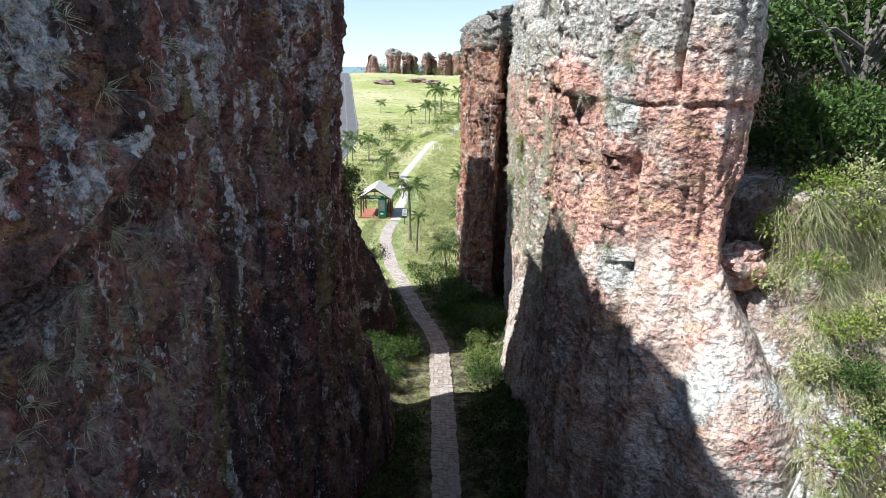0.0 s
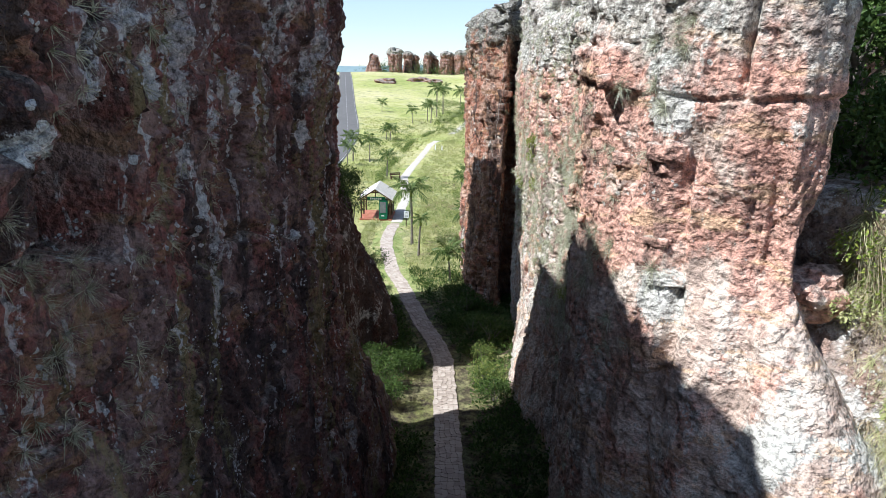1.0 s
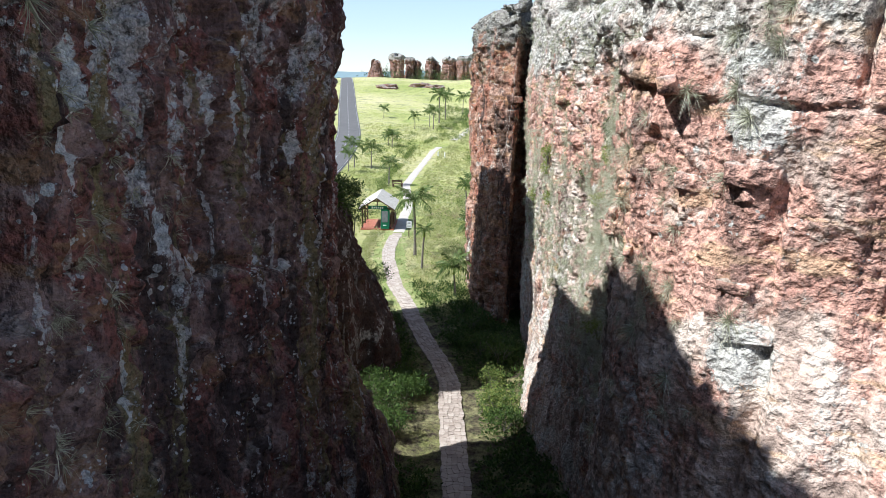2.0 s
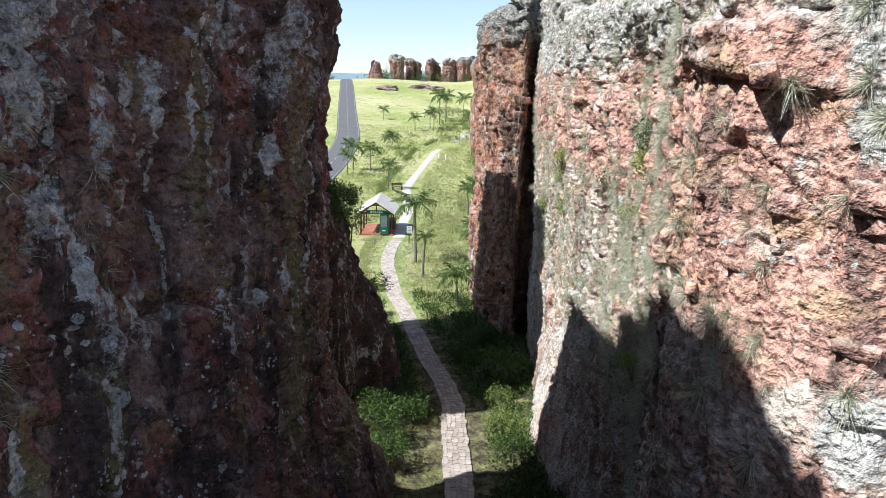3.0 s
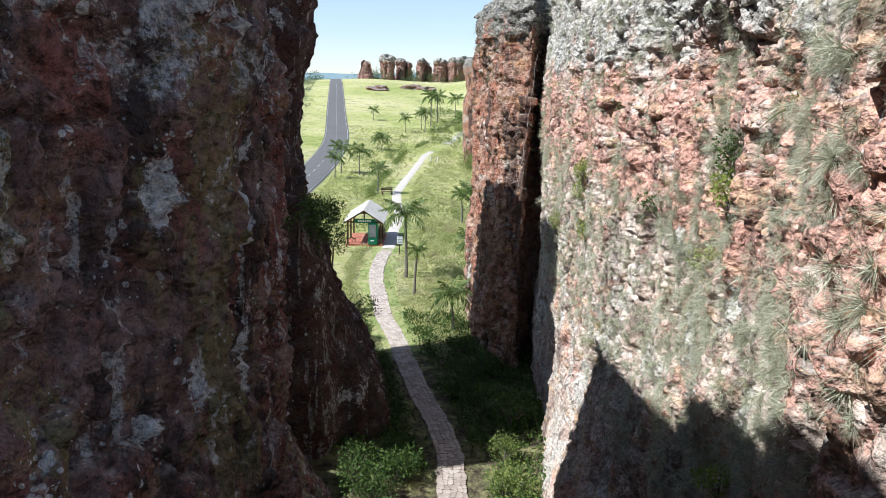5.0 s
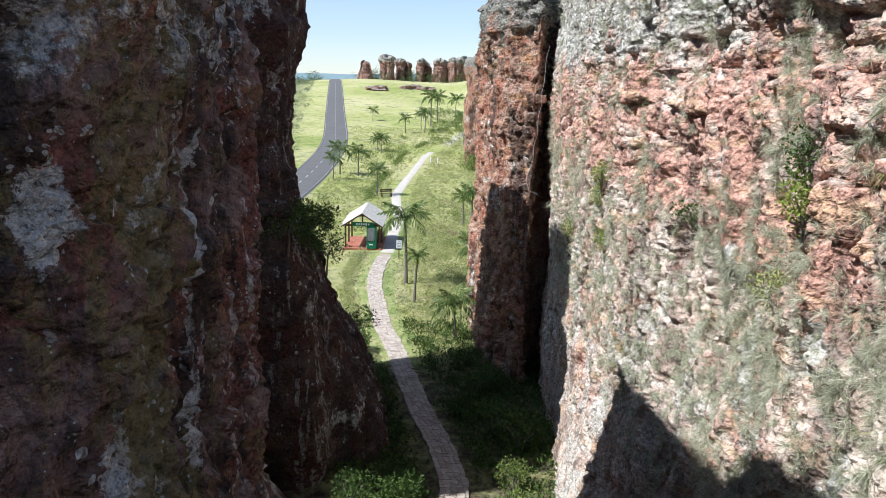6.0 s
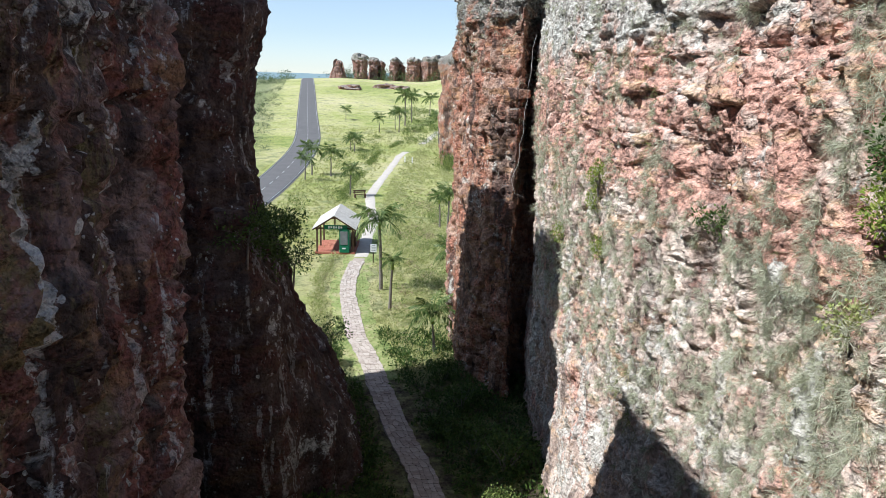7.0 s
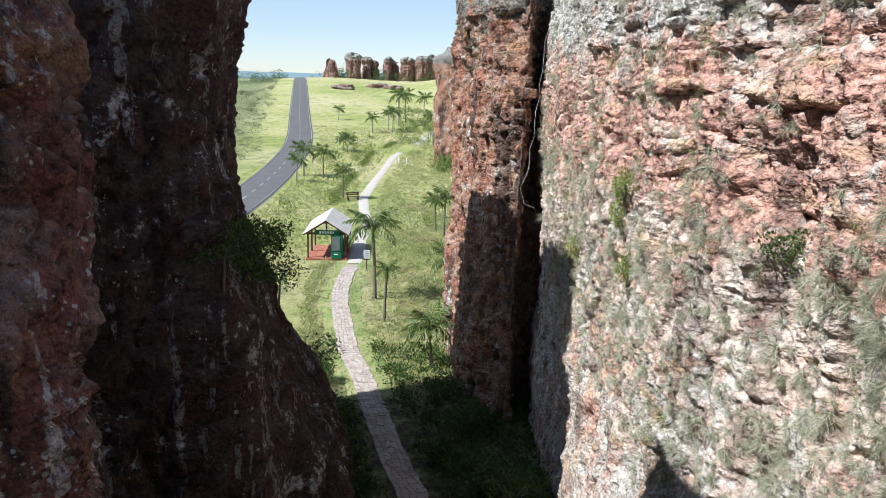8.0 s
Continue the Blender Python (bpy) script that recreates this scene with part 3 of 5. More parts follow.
def rear_form(x, y, z):
    side = smooth(31.5, 34.0, y)
    # foot spread far out, its darkened rock standing in for the gorge's deep shade
    return side * (1.0 * smooth(9.6, 6.4, z) + 2.5 * smooth(7.0, 0, z) * smooth(31.8, 36, y)) + 0.6 * smooth(11, 16, z) * smooth(31, 33, y)


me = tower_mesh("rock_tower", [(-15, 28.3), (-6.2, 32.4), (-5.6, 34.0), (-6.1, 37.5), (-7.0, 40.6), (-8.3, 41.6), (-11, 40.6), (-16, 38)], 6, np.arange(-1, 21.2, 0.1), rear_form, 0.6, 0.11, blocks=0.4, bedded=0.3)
rear_tower = rock("rock_tower", me, ROCK_REAR, "sandstone tower with a wide foot, deep shade put into its colour")

# low unseen ridge added between the shaded towers, keeps sun off the left ground
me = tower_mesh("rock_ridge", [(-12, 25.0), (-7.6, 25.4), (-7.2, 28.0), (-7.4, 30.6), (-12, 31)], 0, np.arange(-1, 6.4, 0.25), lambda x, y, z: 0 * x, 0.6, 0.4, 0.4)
tagged(part("rock_ridge", me, ROCK_REAR), "low unseen ridge added between the towers to block the sun", "rock")

# unseen plain towers added behind the walk: pale one bounces sun, dark one blocks skylight
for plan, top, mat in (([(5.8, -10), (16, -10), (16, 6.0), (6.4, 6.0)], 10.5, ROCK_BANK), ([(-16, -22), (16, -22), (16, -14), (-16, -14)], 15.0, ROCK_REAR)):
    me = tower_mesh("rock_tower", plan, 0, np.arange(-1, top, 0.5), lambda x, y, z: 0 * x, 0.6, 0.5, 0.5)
    rock("rock_tower", me, mat, "unseen tower added to close the gorge and shape its light")

# ---- more materials ----
STONE = simple("path_flagstone", [(0.25, (0.24, 0.19, 0.155)), (0.5, (0.35, 0.29, 0.24)), (0.75, (0.45, 0.385, 0.325))], 3.0, 0.9, 0.5, 0.01, per_object=0.35, per_island=0.35)
MORTAR = simple("pale_sandy_joint", [(0.3, (0.28, 0.225, 0.185)), (0.6, (0.37, 0.31, 0.26))], 5.0, 0.95)
PALE_WAY = simple("pale_paving", [(0.3, (0.37, 0.325, 0.275)), (0.6, (0.50, 0.45, 0.39))], 1.5, 0.95)
ASPHALT = simple("grey_asphalt", [(0.3, (0.092, 0.087, 0.083)), (0.7, (0.142, 0.134, 0.128))], 0.6, 0.9)
LINE_PAINT = simple("white_road_paint", [(0.3, (0.42, 0.42, 0.41)), (0.6, (0.6, 0.6, 0.58))], 3.0, 0.7)
LEAF = simple("green_leaf", [(0.3, (0.035, 0.065, 0.015)), (0.5, (0.07, 0.12, 0.025)), (0.7, (0.13, 0.19, 0.045))], 2.0, 0.55, per_island=0.4, translucent=0.3)
LEAF_LIME = simple("yellow_green_leaf", [(0.3, (0.13, 0.19, 0.03)), (0.5, (0.24, 0.31, 0.05)), (0.7, (0.38, 0.40, 0.09))], 2.0, 0.55, per_island=0.4, translucent=0.35)
LEAF_SCRUB = simple("scrub_leaf", [(0.3, (0.24, 0.28, 0.08)), (0.5, (0.37, 0.39, 0.15)), (0.7, (0.54, 0.50, 0.28))], 0.7, 0.7, per_island=0.35, translucent=0.25)
LEAF_PLAIN = simple("plain_scrub_leaf", [(0.3, (0.08, 0.11, 0.05)), (0.5, (0.15, 0.18, 0.085)), (0.7, (0.24, 0.255, 0.145))], 0.1, 0.8, per_island=0.5)
LEAF_WOOD = simple("far_wood_leaf", [(0.3, (0.035, 0.06, 0.02)), (0.5, (0.065, 0.10, 0.03)), (0.7, (0.11, 0.14, 0.05))], 0.3, 0.8, per_island=0.5)
GRASS = simple("long_grass", [(0.3, (0.10, 0.13, 0.03)), (0.5, (0.22, 0.23, 0.08)), (0.7, (0.42, 0.37, 0.20))], 2.0, 0.65, per_island=0.5, translucent=0.25)
BANK_GRASS = simple("pale_bank_grass", [(0.3, (0.20, 0.23, 0.08)), (0.5, (0.42, 0.43, 0.19)), (0.7, (0.64, 0.60, 0.36))], 2.0, 0.65, per_island=0.5, translucent=0.25)
STRAW = simple("dry_grass", [(0.3, (0.20, 0.15, 0.09)), (0.6, (0.46, 0.37, 0.24))], 2.0, 0.75, per_island=0.5, translucent=0.15)
PALM_LEAF = simple("palm_leaf", [(0.3, (0.05, 0.09, 0.02)), (0.5, (0.10, 0.15, 0.035)), (0.7, (0.20, 0.24, 0.08))], 1.0, 0.5, per_island=0.3, translucent=0.3)
BARK = simple("grey_bark", [(0.3, (0.10, 0.085, 0.07)), (0.6, (0.23, 0.20, 0.17))], 4.0, 0.9, 0.7, 0.02, (1, 1, 3))
WOOD = simple("dark_timber", [(0.3, (0.06, 0.035, 0.02)), (0.6, (0.13, 0.075, 0.045))], 3.0, 0.7, 0.4, 0.01, (4, 4, 1))
ROOF_TILE = simple("weathered_pale_roof_sheet", [(0.3, (0.42, 0.39, 0.35)), (0.6, (0.60, 0.57, 0.53))], 2.0, 0.8, 0.5, 0.01)
GREEN_PAINT = simple("green_paint", [(0.3, (0.012, 0.11, 0.055)), (0.6, (0.02, 0.16, 0.08))], 2.0, 0.45)
RED_TILE = simple("red_clay_tile", [(0.3, (0.30, 0.10, 0.06)), (0.6, (0.42, 0.17, 0.11))], 6.0, 0.85, per_object=0.3)
WHITE_PAINT = simple("white_paint", [(0.3, (0.7, 0.7, 0.68)), (0.6, (0.8, 0.8, 0.79))], 3.0, 0.6)
GREY_PRINT = simple("grey_print", [(0.3, (0.10, 0.11, 0.11)), (0.6, (0.20, 0.21, 0.21))], 3.0, 0.5)
PALE_PRINT = simple("pale_print", [(0.3, (0.6, 0.66, 0.6)), (0.6, (0.7, 0.75, 0.7))], 3.0, 0.5)
# the blue is haze of distance, painted into the hills' own colour
HILL = simple("haze_tinted_far_hills", [(0.3, (0.15, 0.215, 0.235)), (0.6, (0.20, 0.265, 0.275))], 0.004, 1.0, 0.0)
DEAD_WOOD = simple("bleached_dead_wood", [(0.3, (0.28, 0.25, 0.22)), (0.6, (0.48, 0.45, 0.41))], 5.0, 0.85, 0.4, 0.01, (1, 1, 4))


# ---- foliage on arrays ----
RNG = np.random.RandomState(21)


def unit(v):
    return v / np.maximum(np.linalg.norm(v, axis=-1, keepdims=True), 1e-9)


def leaves(centres, ways, length, width, rng):
    """Diamond leaves that fold a little along the middle: points and quads (two a leaf)."""
    n = len(centres)
    side = unit(np.cross(ways, unit(rng.normal(size=(n, 3)))))
    up = np.cross(side, ways)
    L, W = (length * rng.uniform(0.7, 1.3, n))[:, None], (width * rng.uniform(0.7, 1.3, n))[:, None]
    tip, mid = centres + ways * L, centres + ways * L * 0.45 - up * W * 0.25
    verts = np.stack([centres, mid + side * W * 0.5 + up * W * 0.3, tip - up * L * 0.12, mid - side * W * 0.5 + up * W * 0.3], 1).reshape(-1, 3)
    faces = np.arange(4 * n).reshape(n, 4)
    return verts, faces


def blades(roots, axes, count, length, width, droop, spread, rng, segs=3, curl=0.0):
    """Tufts of arching blades: at each root, count blades round its axis, bent down by their weight."""
    n = len(roots) * count
    root, axis = np.repeat(roots, count, 0), np.repeat(axes, count, 0)
    length = np.repeat(np.broadcast_to(length, len(roots)), count) * rng.uniform(0.55, 1.15, n)
    way = unit(axis + spread * unit(rng.normal(size=(n, 3))))
    side = unit(np.cross(way, unit(rng.normal(size=(n, 3)))))
    root = root + 0.05 * length[:, None] * rng.normal(size=(n, 3))
    bend = unit(np.cross(way, unit(rng.normal(size=(n, 3))))) * (curl * length * rng.uniform(0.3, 1.3, n))[:, None] if curl else 0.0
    rows = []
    for s in range(segs + 1):
        t = s / segs
        p = root + way * (length * t)[:, None]
        p = p + bend * (t * t) if curl else p
        p[:, 2] -= droop * length * t * t * rng.uniform(0.7, 1.2)
        w = (width * (1 - 0.88 * t) * length)[:, None]
        rows.append(np.stack([p - side * w, p + side * w], 1))
    verts = np.stack(rows, 1).reshape(-1, 3)
    k = 2 * (segs + 1)
    quad = np.array([[2 * s, 2 * s + 1, 2 * s + 3, 2 * s + 2] for s in range(segs)])
    faces = (np.arange(n)[:, None, None] * k + quad[None]).reshape(-1, 4)
    return verts, faces


def joined(pieces):
    verts, faces, at = [], [], 0
    for v, f in pieces:
        verts.append(v)
        faces.append(f + at)
        at += len(v)
    return np.concatenate(verts), np.concatenate(faces)


def leaf_mesh(name, pieces, smooth_on=False):
    me = bpy.data.meshes.new(name)
    v, f = joined(pieces)
    array_mesh(me, v, f)
    return shade(me, smooth_on)


def clump_leaves(centre, radii, n, size, rng, hollow=0.55, lift=0.15):
    """Leaves through an uneven ball, most of them near its skin."""
    way = unit(rng.normal(size=(n, 3)))
    lump = 1 + 0.35 * vnoise(way * 1.7 + centre * 3.1)
    r = rng.uniform(hollow, 1, n) ** 0.6 * lump
    c = np.asarray(centre) + way * r[:, None] * np.asarray(radii)
    go = unit(way + 0.8 * rng.normal(size=(n, 3)) + np.array([0, 0, lift]))
    return leaves(c, go, size, size * 0.5, rng)


def shrub(name, at, height, width, n, leaf, mat, label, seed, category="bush", group="", lean=(0, 0)):
    """A bush: forking stems and an uneven crown of leaves."""
    rng = np.random.RandomState(seed)
    thing = empty(name, pose(*at), label, category, group)
    tips = []
    for k in range(6):
        bm = bmesh.new()
        a = k * 2.4 + rng.uniform(0, 1)
        r = width * rng.uniform(0.15, 0.42)
        tip = np.array([r * math.cos(a) + lean[0], r * math.sin(a) + lean[1], height * rng.uniform(0.5, 0.85)])
        mid = tip * np.array([0.35, 0.35, 0.5])
        tube(bm, [(0, 0, -0.15), mid, tip], [0.03 * height, 0.02 * height, 0.006 * height], 5)
        tips.append(tip)
        part("stem", bm, BARK, thing)
    pieces = [clump_leaves(t, (width * 0.27, width * 0.27, height * 0.26), n // 8, leaf, rng) for t in tips]
    pieces.append(clump_leaves(np.array([lean[0] * 0.6, lean[1] * 0.6, height * 0.5]), (width * 0.45, width * 0.45, height * 0.45), n // 4, leaf, rng))
    part("foliage", leaf_mesh("foliage", pieces), mat, thing)
    return thing


# ---- path ----
def ribbon(name, ys, half, lift, mat, xs_of, parent=None, ragged=0.0):
    """A strip that follows the ground."""
    ys = np.asarray(ys, float)
    cx = xs_of(ys)
    offs = np.linspace(-1, 1, 7)
    wob = ragged * vnoise(np.stack([ys * 1.7, 0 * ys, 0 * ys], -1))
    x = cx[:, None] + offs[None] * (half + wob[:, None])
    y = np.repeat(ys[:, None], 7, 1)
    z = land(x.ravel(), y.ravel()).reshape(x.shape) + lift - 0.08 * (np.abs(offs) == 1)[None]
    verts = np.stack([x, y, z], -1).reshape(-1, 3)
    return part(name, shade(grid_mesh(name, verts, len(ys), 7)), mat, parent)


MOWN = simple("mown_grass", [(0.36, (0.12, 0.165, 0.045)), (0.48, (0.215, 0.255, 0.08)), (0.56, (0.30, 0.30, 0.125)), (0.66, (0.36, 0.30, 0.19))], 0.8, 0.9, 1.0, 0.08)
tagged(ribbon("verge", np.arange(44, 92, 0.5), 1.6, 0.025, MOWN, lambda y: path_x(y) + 0.1, ragged=0.45), "bright mown grass verge along the footpath", "grass", kind="structure")
footpath = tagged(ribbon("pavement", np.arange(18, 66, 0.4), 0.56, 0.05, MORTAR, path_x, ragged=0.08), "stone footpath winding between the towers", "path", kind="structure")
tagged(ribbon("pavement", np.concatenate([np.arange(66, 140, 0.6)]), 0.62, 0.06, PALE_WAY, path_x, ragged=0.08), "pale footpath climbing through the meadow", "path", kind="structure")
tagged(ribbon("pavement", np.arange(150, 170, 0.6), 0.8, 0.07, PALE_WAY, path_x, ragged=0.08), "pale stretch of footpath beside the palms", "path", kind="structure")


# ---- road ----
ROAD_Y = np.array([30, 86, 103, 119, 142, 160, 198, 279, 330, 420])
ROAD_X = np.array([-19.5, -19.3, -19.5, -20.0, -21.1, -23.3, -29.3, -41.6, -49.5, -63.0])


def road_x(y):
    c = np.interp(y, ROAD_Y, ROAD_X)
    for d in (4, 8):
        c = c + np.interp(y - d, ROAD_Y, ROAD_X) + np.interp(y + d, ROAD_Y, ROAD_X)
    return c / 5


ROAD_RANGE = np.arange(40, 400, 2.0)
road = tagged(ribbon("road", ROAD_RANGE, 2.65, 0.12, ASPHALT, road_x), "grey two-lane asphalt road running over the hill", "road", kind="structure")
for off in (-2.35, 2.35):
    tagged(ribbon("road_marking", ROAD_RANGE, 0.024, 0.16, LINE_PAINT, lambda y, off=off: road_x(y) + off, road), "white edge line")
for k in range(44):
    y0 = 78 + 5.0 * k
    ribbon("road_marking", np.linspace(y0, y0 + 2.2, 3), 0.045, 0.16, LINE_PAINT, road_x, road)


# ---- palms ----
def frond_mesh(name, length, arch, rng):
    """An arching feather leaf: midrib and drooping leaflets on both sides."""
    n = 22
    t = np.linspace(0.06, 1, n)
    rib = np.stack([length * t * (1 - 0.22 * t * arch), 0 * t, length * (0.75 * t - (0.55 + arch) * t * t)], -1)
    way = unit(np.gradient(rib, axis=0))
    pieces = []
    for s in (-1, 1):
        go = unit(way * 0.55 + np.array([0, s * 1.0, -0.45]) + 0.18 * rng.normal(size=(n, 3)))
        L = length * 0.33 * np.sin(np.pi * np.clip(t * 0.86 + 0.12, 0, 1)) * rng.uniform(0.8, 1.15, n)
        w = np.array([1.0, 0, 0]) * 0.022 * length
        tip = rib + go * L[:, None]
        tip[:, 2] -= 0.22 * L
        mid = (rib + tip) / 2 + np.array([0, 0, 0.04 * length])
        v = np.stack([rib, mid + w, tip, mid - w], 1).reshape(-1, 3)
        pieces.append((v, np.arange(4 * n).reshape(n, 4)))
    up = np.array([0, 0, 0.012 * length])
    side = np.array([0, 0.014 * length, 0])
    v = np.concatenate([rib - side, rib + side + up])
    k = np.arange(n - 1)
    pieces.append((v, np.stack([k, k + 1, k + 1 + n, k + n], -1)))
    return leaf_mesh(name, pieces)


def palm(at, height, span, seed, label, lean=0.0):
    rng = np.random.RandomState(seed)
    thing = empty("palm_tree", pose(*at, 0, 0, rng.uniform(0, 360)), label, "palm tree", "palms on the meadow")
    bm = bmesh.new()
    zs = np.linspace(-0.3, height, 9)
    tube(bm, [(lean * (z / height) ** 2, 0.02 * math.sin(3 * z), z) for z in zs], [0.045 + 0.018 * height - 0.03 * z / height + 0.03 * math.exp(-z * 3) for z in zs], 8)
    part("trunk", bm, BARK, thing)
    bm = bmesh.new()
    tube(bm, [(lean, 0, height - 0.1), (lean, 0, height + 0.25), (lean, 0, height + 0.6)], [0.1, 0.085, 0.03], 7)
    part("crown_shaft", bm, LEAF_LIME, thing, "green crown shaft")
    meshes = [frond_mesh("frond", span, a, rng) for a in (0.15, 0.35, 0.6)]
    for k in range(15):
        ob = part("frond", meshes[k % 3], PALM_LEAF, thing)
        ob.matrix_local = Matrix.Translation((lean, 0, height + 0.35)) @ pose(0, 0, 0, rng.uniform(-12, 12), (k % 3) * 22 - 38 + rng.uniform(-8, 8), k * 137.5)
    return thing


PALMS = [(-2.97, 57.8, 4.1, 2.0), (-2.23, 53.8, 2.6, 0.9), (0.2, 47.2, 1.7, 1.5), (1.26, 54.8, 3.0, 1.4), (2.14, 75.5, 3.0, 1.7), (1.5, 77.5, 2.4, 1.3), (-15.8, 108.2, 2.4, 1.7),
         (-15.6, 113.3, 3.2, 2.2), (-12.8, 112.3, 2.9, 2.1), (-8.54, 95.9, 2.7, 1.5), (-11.8, 138.7, 2.0, 1.9), (-12.7, 140, 1.7, 1.8), (-8.9, 167, 2.6, 2.0), (-5.6, 172, 3.0, 2.1), (-4.6, 168, 3.9, 2.1),
         (-3.5, 180, 6.4, 3.2), (-2.0, 186, 5.8, 3.0), (2.7, 200, 4.0, 2.8), (-18.2, 187, 2.1, 1.9), (3.6, 150, 4.5, 2.6), (5.6, 148, 5.0, 2.6), (7.0, 152, 4.4, 2.6)]
for k, (x, y, h, s) in enumerate(PALMS):
    palm((x, y, land_at(x, y)), h, s, 100 + k, "tall feather palm on the meadow beside the path" if h > 3.5 else "small young feather palm standing in the meadow", 0.12 * (-1) ** k)


# ---- kiosk ----
def kiosk(at):
    thing = empty("kiosk", pose(*at), "small open kiosk with timber posts and a pale gable roof", "kiosk")
    W, D, EAVE, RIDGE = 2.75, 4.0, 2.12, 3.0
    bm = box(bmesh.new(), (W + 0.35, D + 0.3, 0.3), (0, D / 2, 0.0), bevel=0.02)
    floor_base = part("floor_base", bm, RED_TILE, thing, "raised floor faced with red brick")
    tile = box(bmesh.new(), (0.285, 0.285, 0.03), bevel=0.008)
    tile_me = bpy.data.meshes.new("tile")
    tile.to_mesh(tile_me)
    tile.free()
    tile_me.materials.append(RED_TILE)
    for i in range(10):
        for j in range(14):
            ob = new("tile", tile_me)
            ob.parent = floor_base
            ob.location = (-1.35 + 0.3 * i, 0.05 + 0.3 * j, 0.162)
    for x in (-W / 2, W / 2):
        for y in (0.0, D / 2, D):
            part("post", box(bmesh.new(), (0.13, 0.13, EAVE - 0.1), (x, y, 0.15 + EAVE / 2 - 0.1), bevel=0.015), WOOD, thing)
        part("beam", box(bmesh.new(), (0.12, D + 0.7, 0.14), (x, D / 2, EAVE + 0.02), bevel=0.01), WOOD, thing)
    for y in (0.0, D):
        part("beam", box(bmesh.new(), (W + 0.1, 0.1, 0.14), (0, y, EAVE - 0.1), bevel=0.01), WOOD, thing)
        part("strut", box(bmesh.new(), (0.1, 0.1, RIDGE - EAVE - 0.1), (0, y, (EAVE + RIDGE) / 2 - 0.03), bevel=0.01), WOOD, thing)
    slope = math.atan2(RIDGE - EAVE, W / 2)
    run = math.hypot(W / 2, RIDGE - EAVE) + 0.35
    for s in (-1, 1):
        turn = Matrix.Rotation(s * slope, 4, "Y")
        mid = Vector((0, D / 2, RIDGE + 0.12)) + turn @ Vector((s * run / 2, 0, 0))
        slab = part("roof", box(bmesh.new(), (run, D + 1.0, 0.03), mid, turn), ROOF_TILE, thing, "weathered pale corrugated roof slope")
        for k in range(17):
            y = -0.42 + k * (D + 0.84) / 16
            bm = bmesh.new()
            tube(bm, [Vector((0, y, RIDGE + 0.145)) + turn @ Vector((s * d, 0, 0)) for d in (0.02, run / 2, run)], [0.045, 0.045, 0.045], 6)
            part("roof_ridge", bm, ROOF_TILE, slab)
        for y in (-0.42, D + 0.42):
            part("rafter", box(bmesh.new(), (run, 0.06, 0.12), mid + Vector((0, y - D / 2, -0.07)), turn), WOOD, thing)
    board = part("name_board", box(bmesh.new(), (1.75, 0.05, 0.34), (0.05, -0.1, EAVE + 0.02), bevel=0.01), GREEN_PAINT, thing, "dark board with pale lettering shapes")
    for k in range(6):
        part("bar", box(bmesh.new(), (0.13, 0.01, 0.15 if k % 2 else 0.19), (-0.45 + 0.19 * k, -0.132, EAVE + 0.02)), PALE_PRINT, board)
    booth = part("booth", box(bmesh.new(), (0.75, 1.3, 1.85), (0.72, 0.45, 1.08), bevel=0.03), GREEN_PAINT, thing, "green painted information booth")
    part("poster", box(bmesh.new(), (0.56, 0.02, 1.05), (0.70, -0.215, 1.32)), GREY_PRINT, booth, "grey printed panel")
    part("bar", box(bmesh.new(), (0.3, 0.02, 0.1), (0.70, -0.215, 0.5)), PALE_PRINT, booth)
    part("counter", box(bmesh.new(), (0.5, 1.6, 0.9), (1.2, 2.6, 0.6), bevel=0.02), WOOD, thing)
    return thing


kiosk((-6.98, 67.0, 0.0))


def sign_post(at):
    thing = empty("sign_post", pose(*at), "white notice panel on a dark post beside the path", "sign")
    part("post", tube(bmesh.new(), [(0, 0, -0.3), (0, 0, 1.4)], [0.045, 0.04], 8), WOOD, thing)
    panel = part("panel", box(bmesh.new(), (0.45, 0.04, 0.62), (0.02, -0.06, 1.15), bevel=0.01), WHITE_PAINT, thing, "white board")
    for k in range(4):
        part("bar", box(bmesh.new(), (0.3 if k else 0.2, 0.006, 0.04), (0.02, -0.083, 1.36 - 0.13 * k)), GREY_PRINT, panel)


sign_post((-3.88, 64.5, 0.0))


def marker_post(at):
    thing = empty("marker_post", pose(*at), "short white marker post beside the footpath", "post")
    part("post", tube(bmesh.new(), [(0, 0, -0.2), (0, 0, 0.9), (0, 0, 1.0)], [0.1, 0.09, 0.05], 10), WHITE_PAINT, thing)


marker_post((-2.6, 127.8, land_at(-2.6, 127.8)))
marker_post((-1.4, 127.0, land_at(-1.4, 127.0)))


def bench(at, turn):
    thing = empty("bench", pose(*at, 0, 0, turn), "low dark timber bench beside the footpath", "bench")
    for k in range(3):
        part("seat_board", box(bmesh.new(), (1.5, 0.13, 0.05), (0, 0.15 * k - 0.15, 0.45), bevel=0.01), WOOD, thing)
    for k in range(2):
        part("back_board", box(bmesh.new(), (1.5, 0.04, 0.14), (0, 0.27, 0.65 + 0.18 * k), bevel=0.01), WOOD, thing)
    for x in (-0.6, 0.6):
        part("leg", box(bmesh.new(), (0.1, 0.45, 0.45), (x, 0, 0.2), bevel=0.01), WOOD, thing)
        part("support", box(bmesh.new(), (0.08, 0.05, 0.5), (x, 0.24, 0.65), bevel=0.01), WOOD, thing)


bench((-7.3, 95.0, land_at(-7.3, 95.0)), 20)


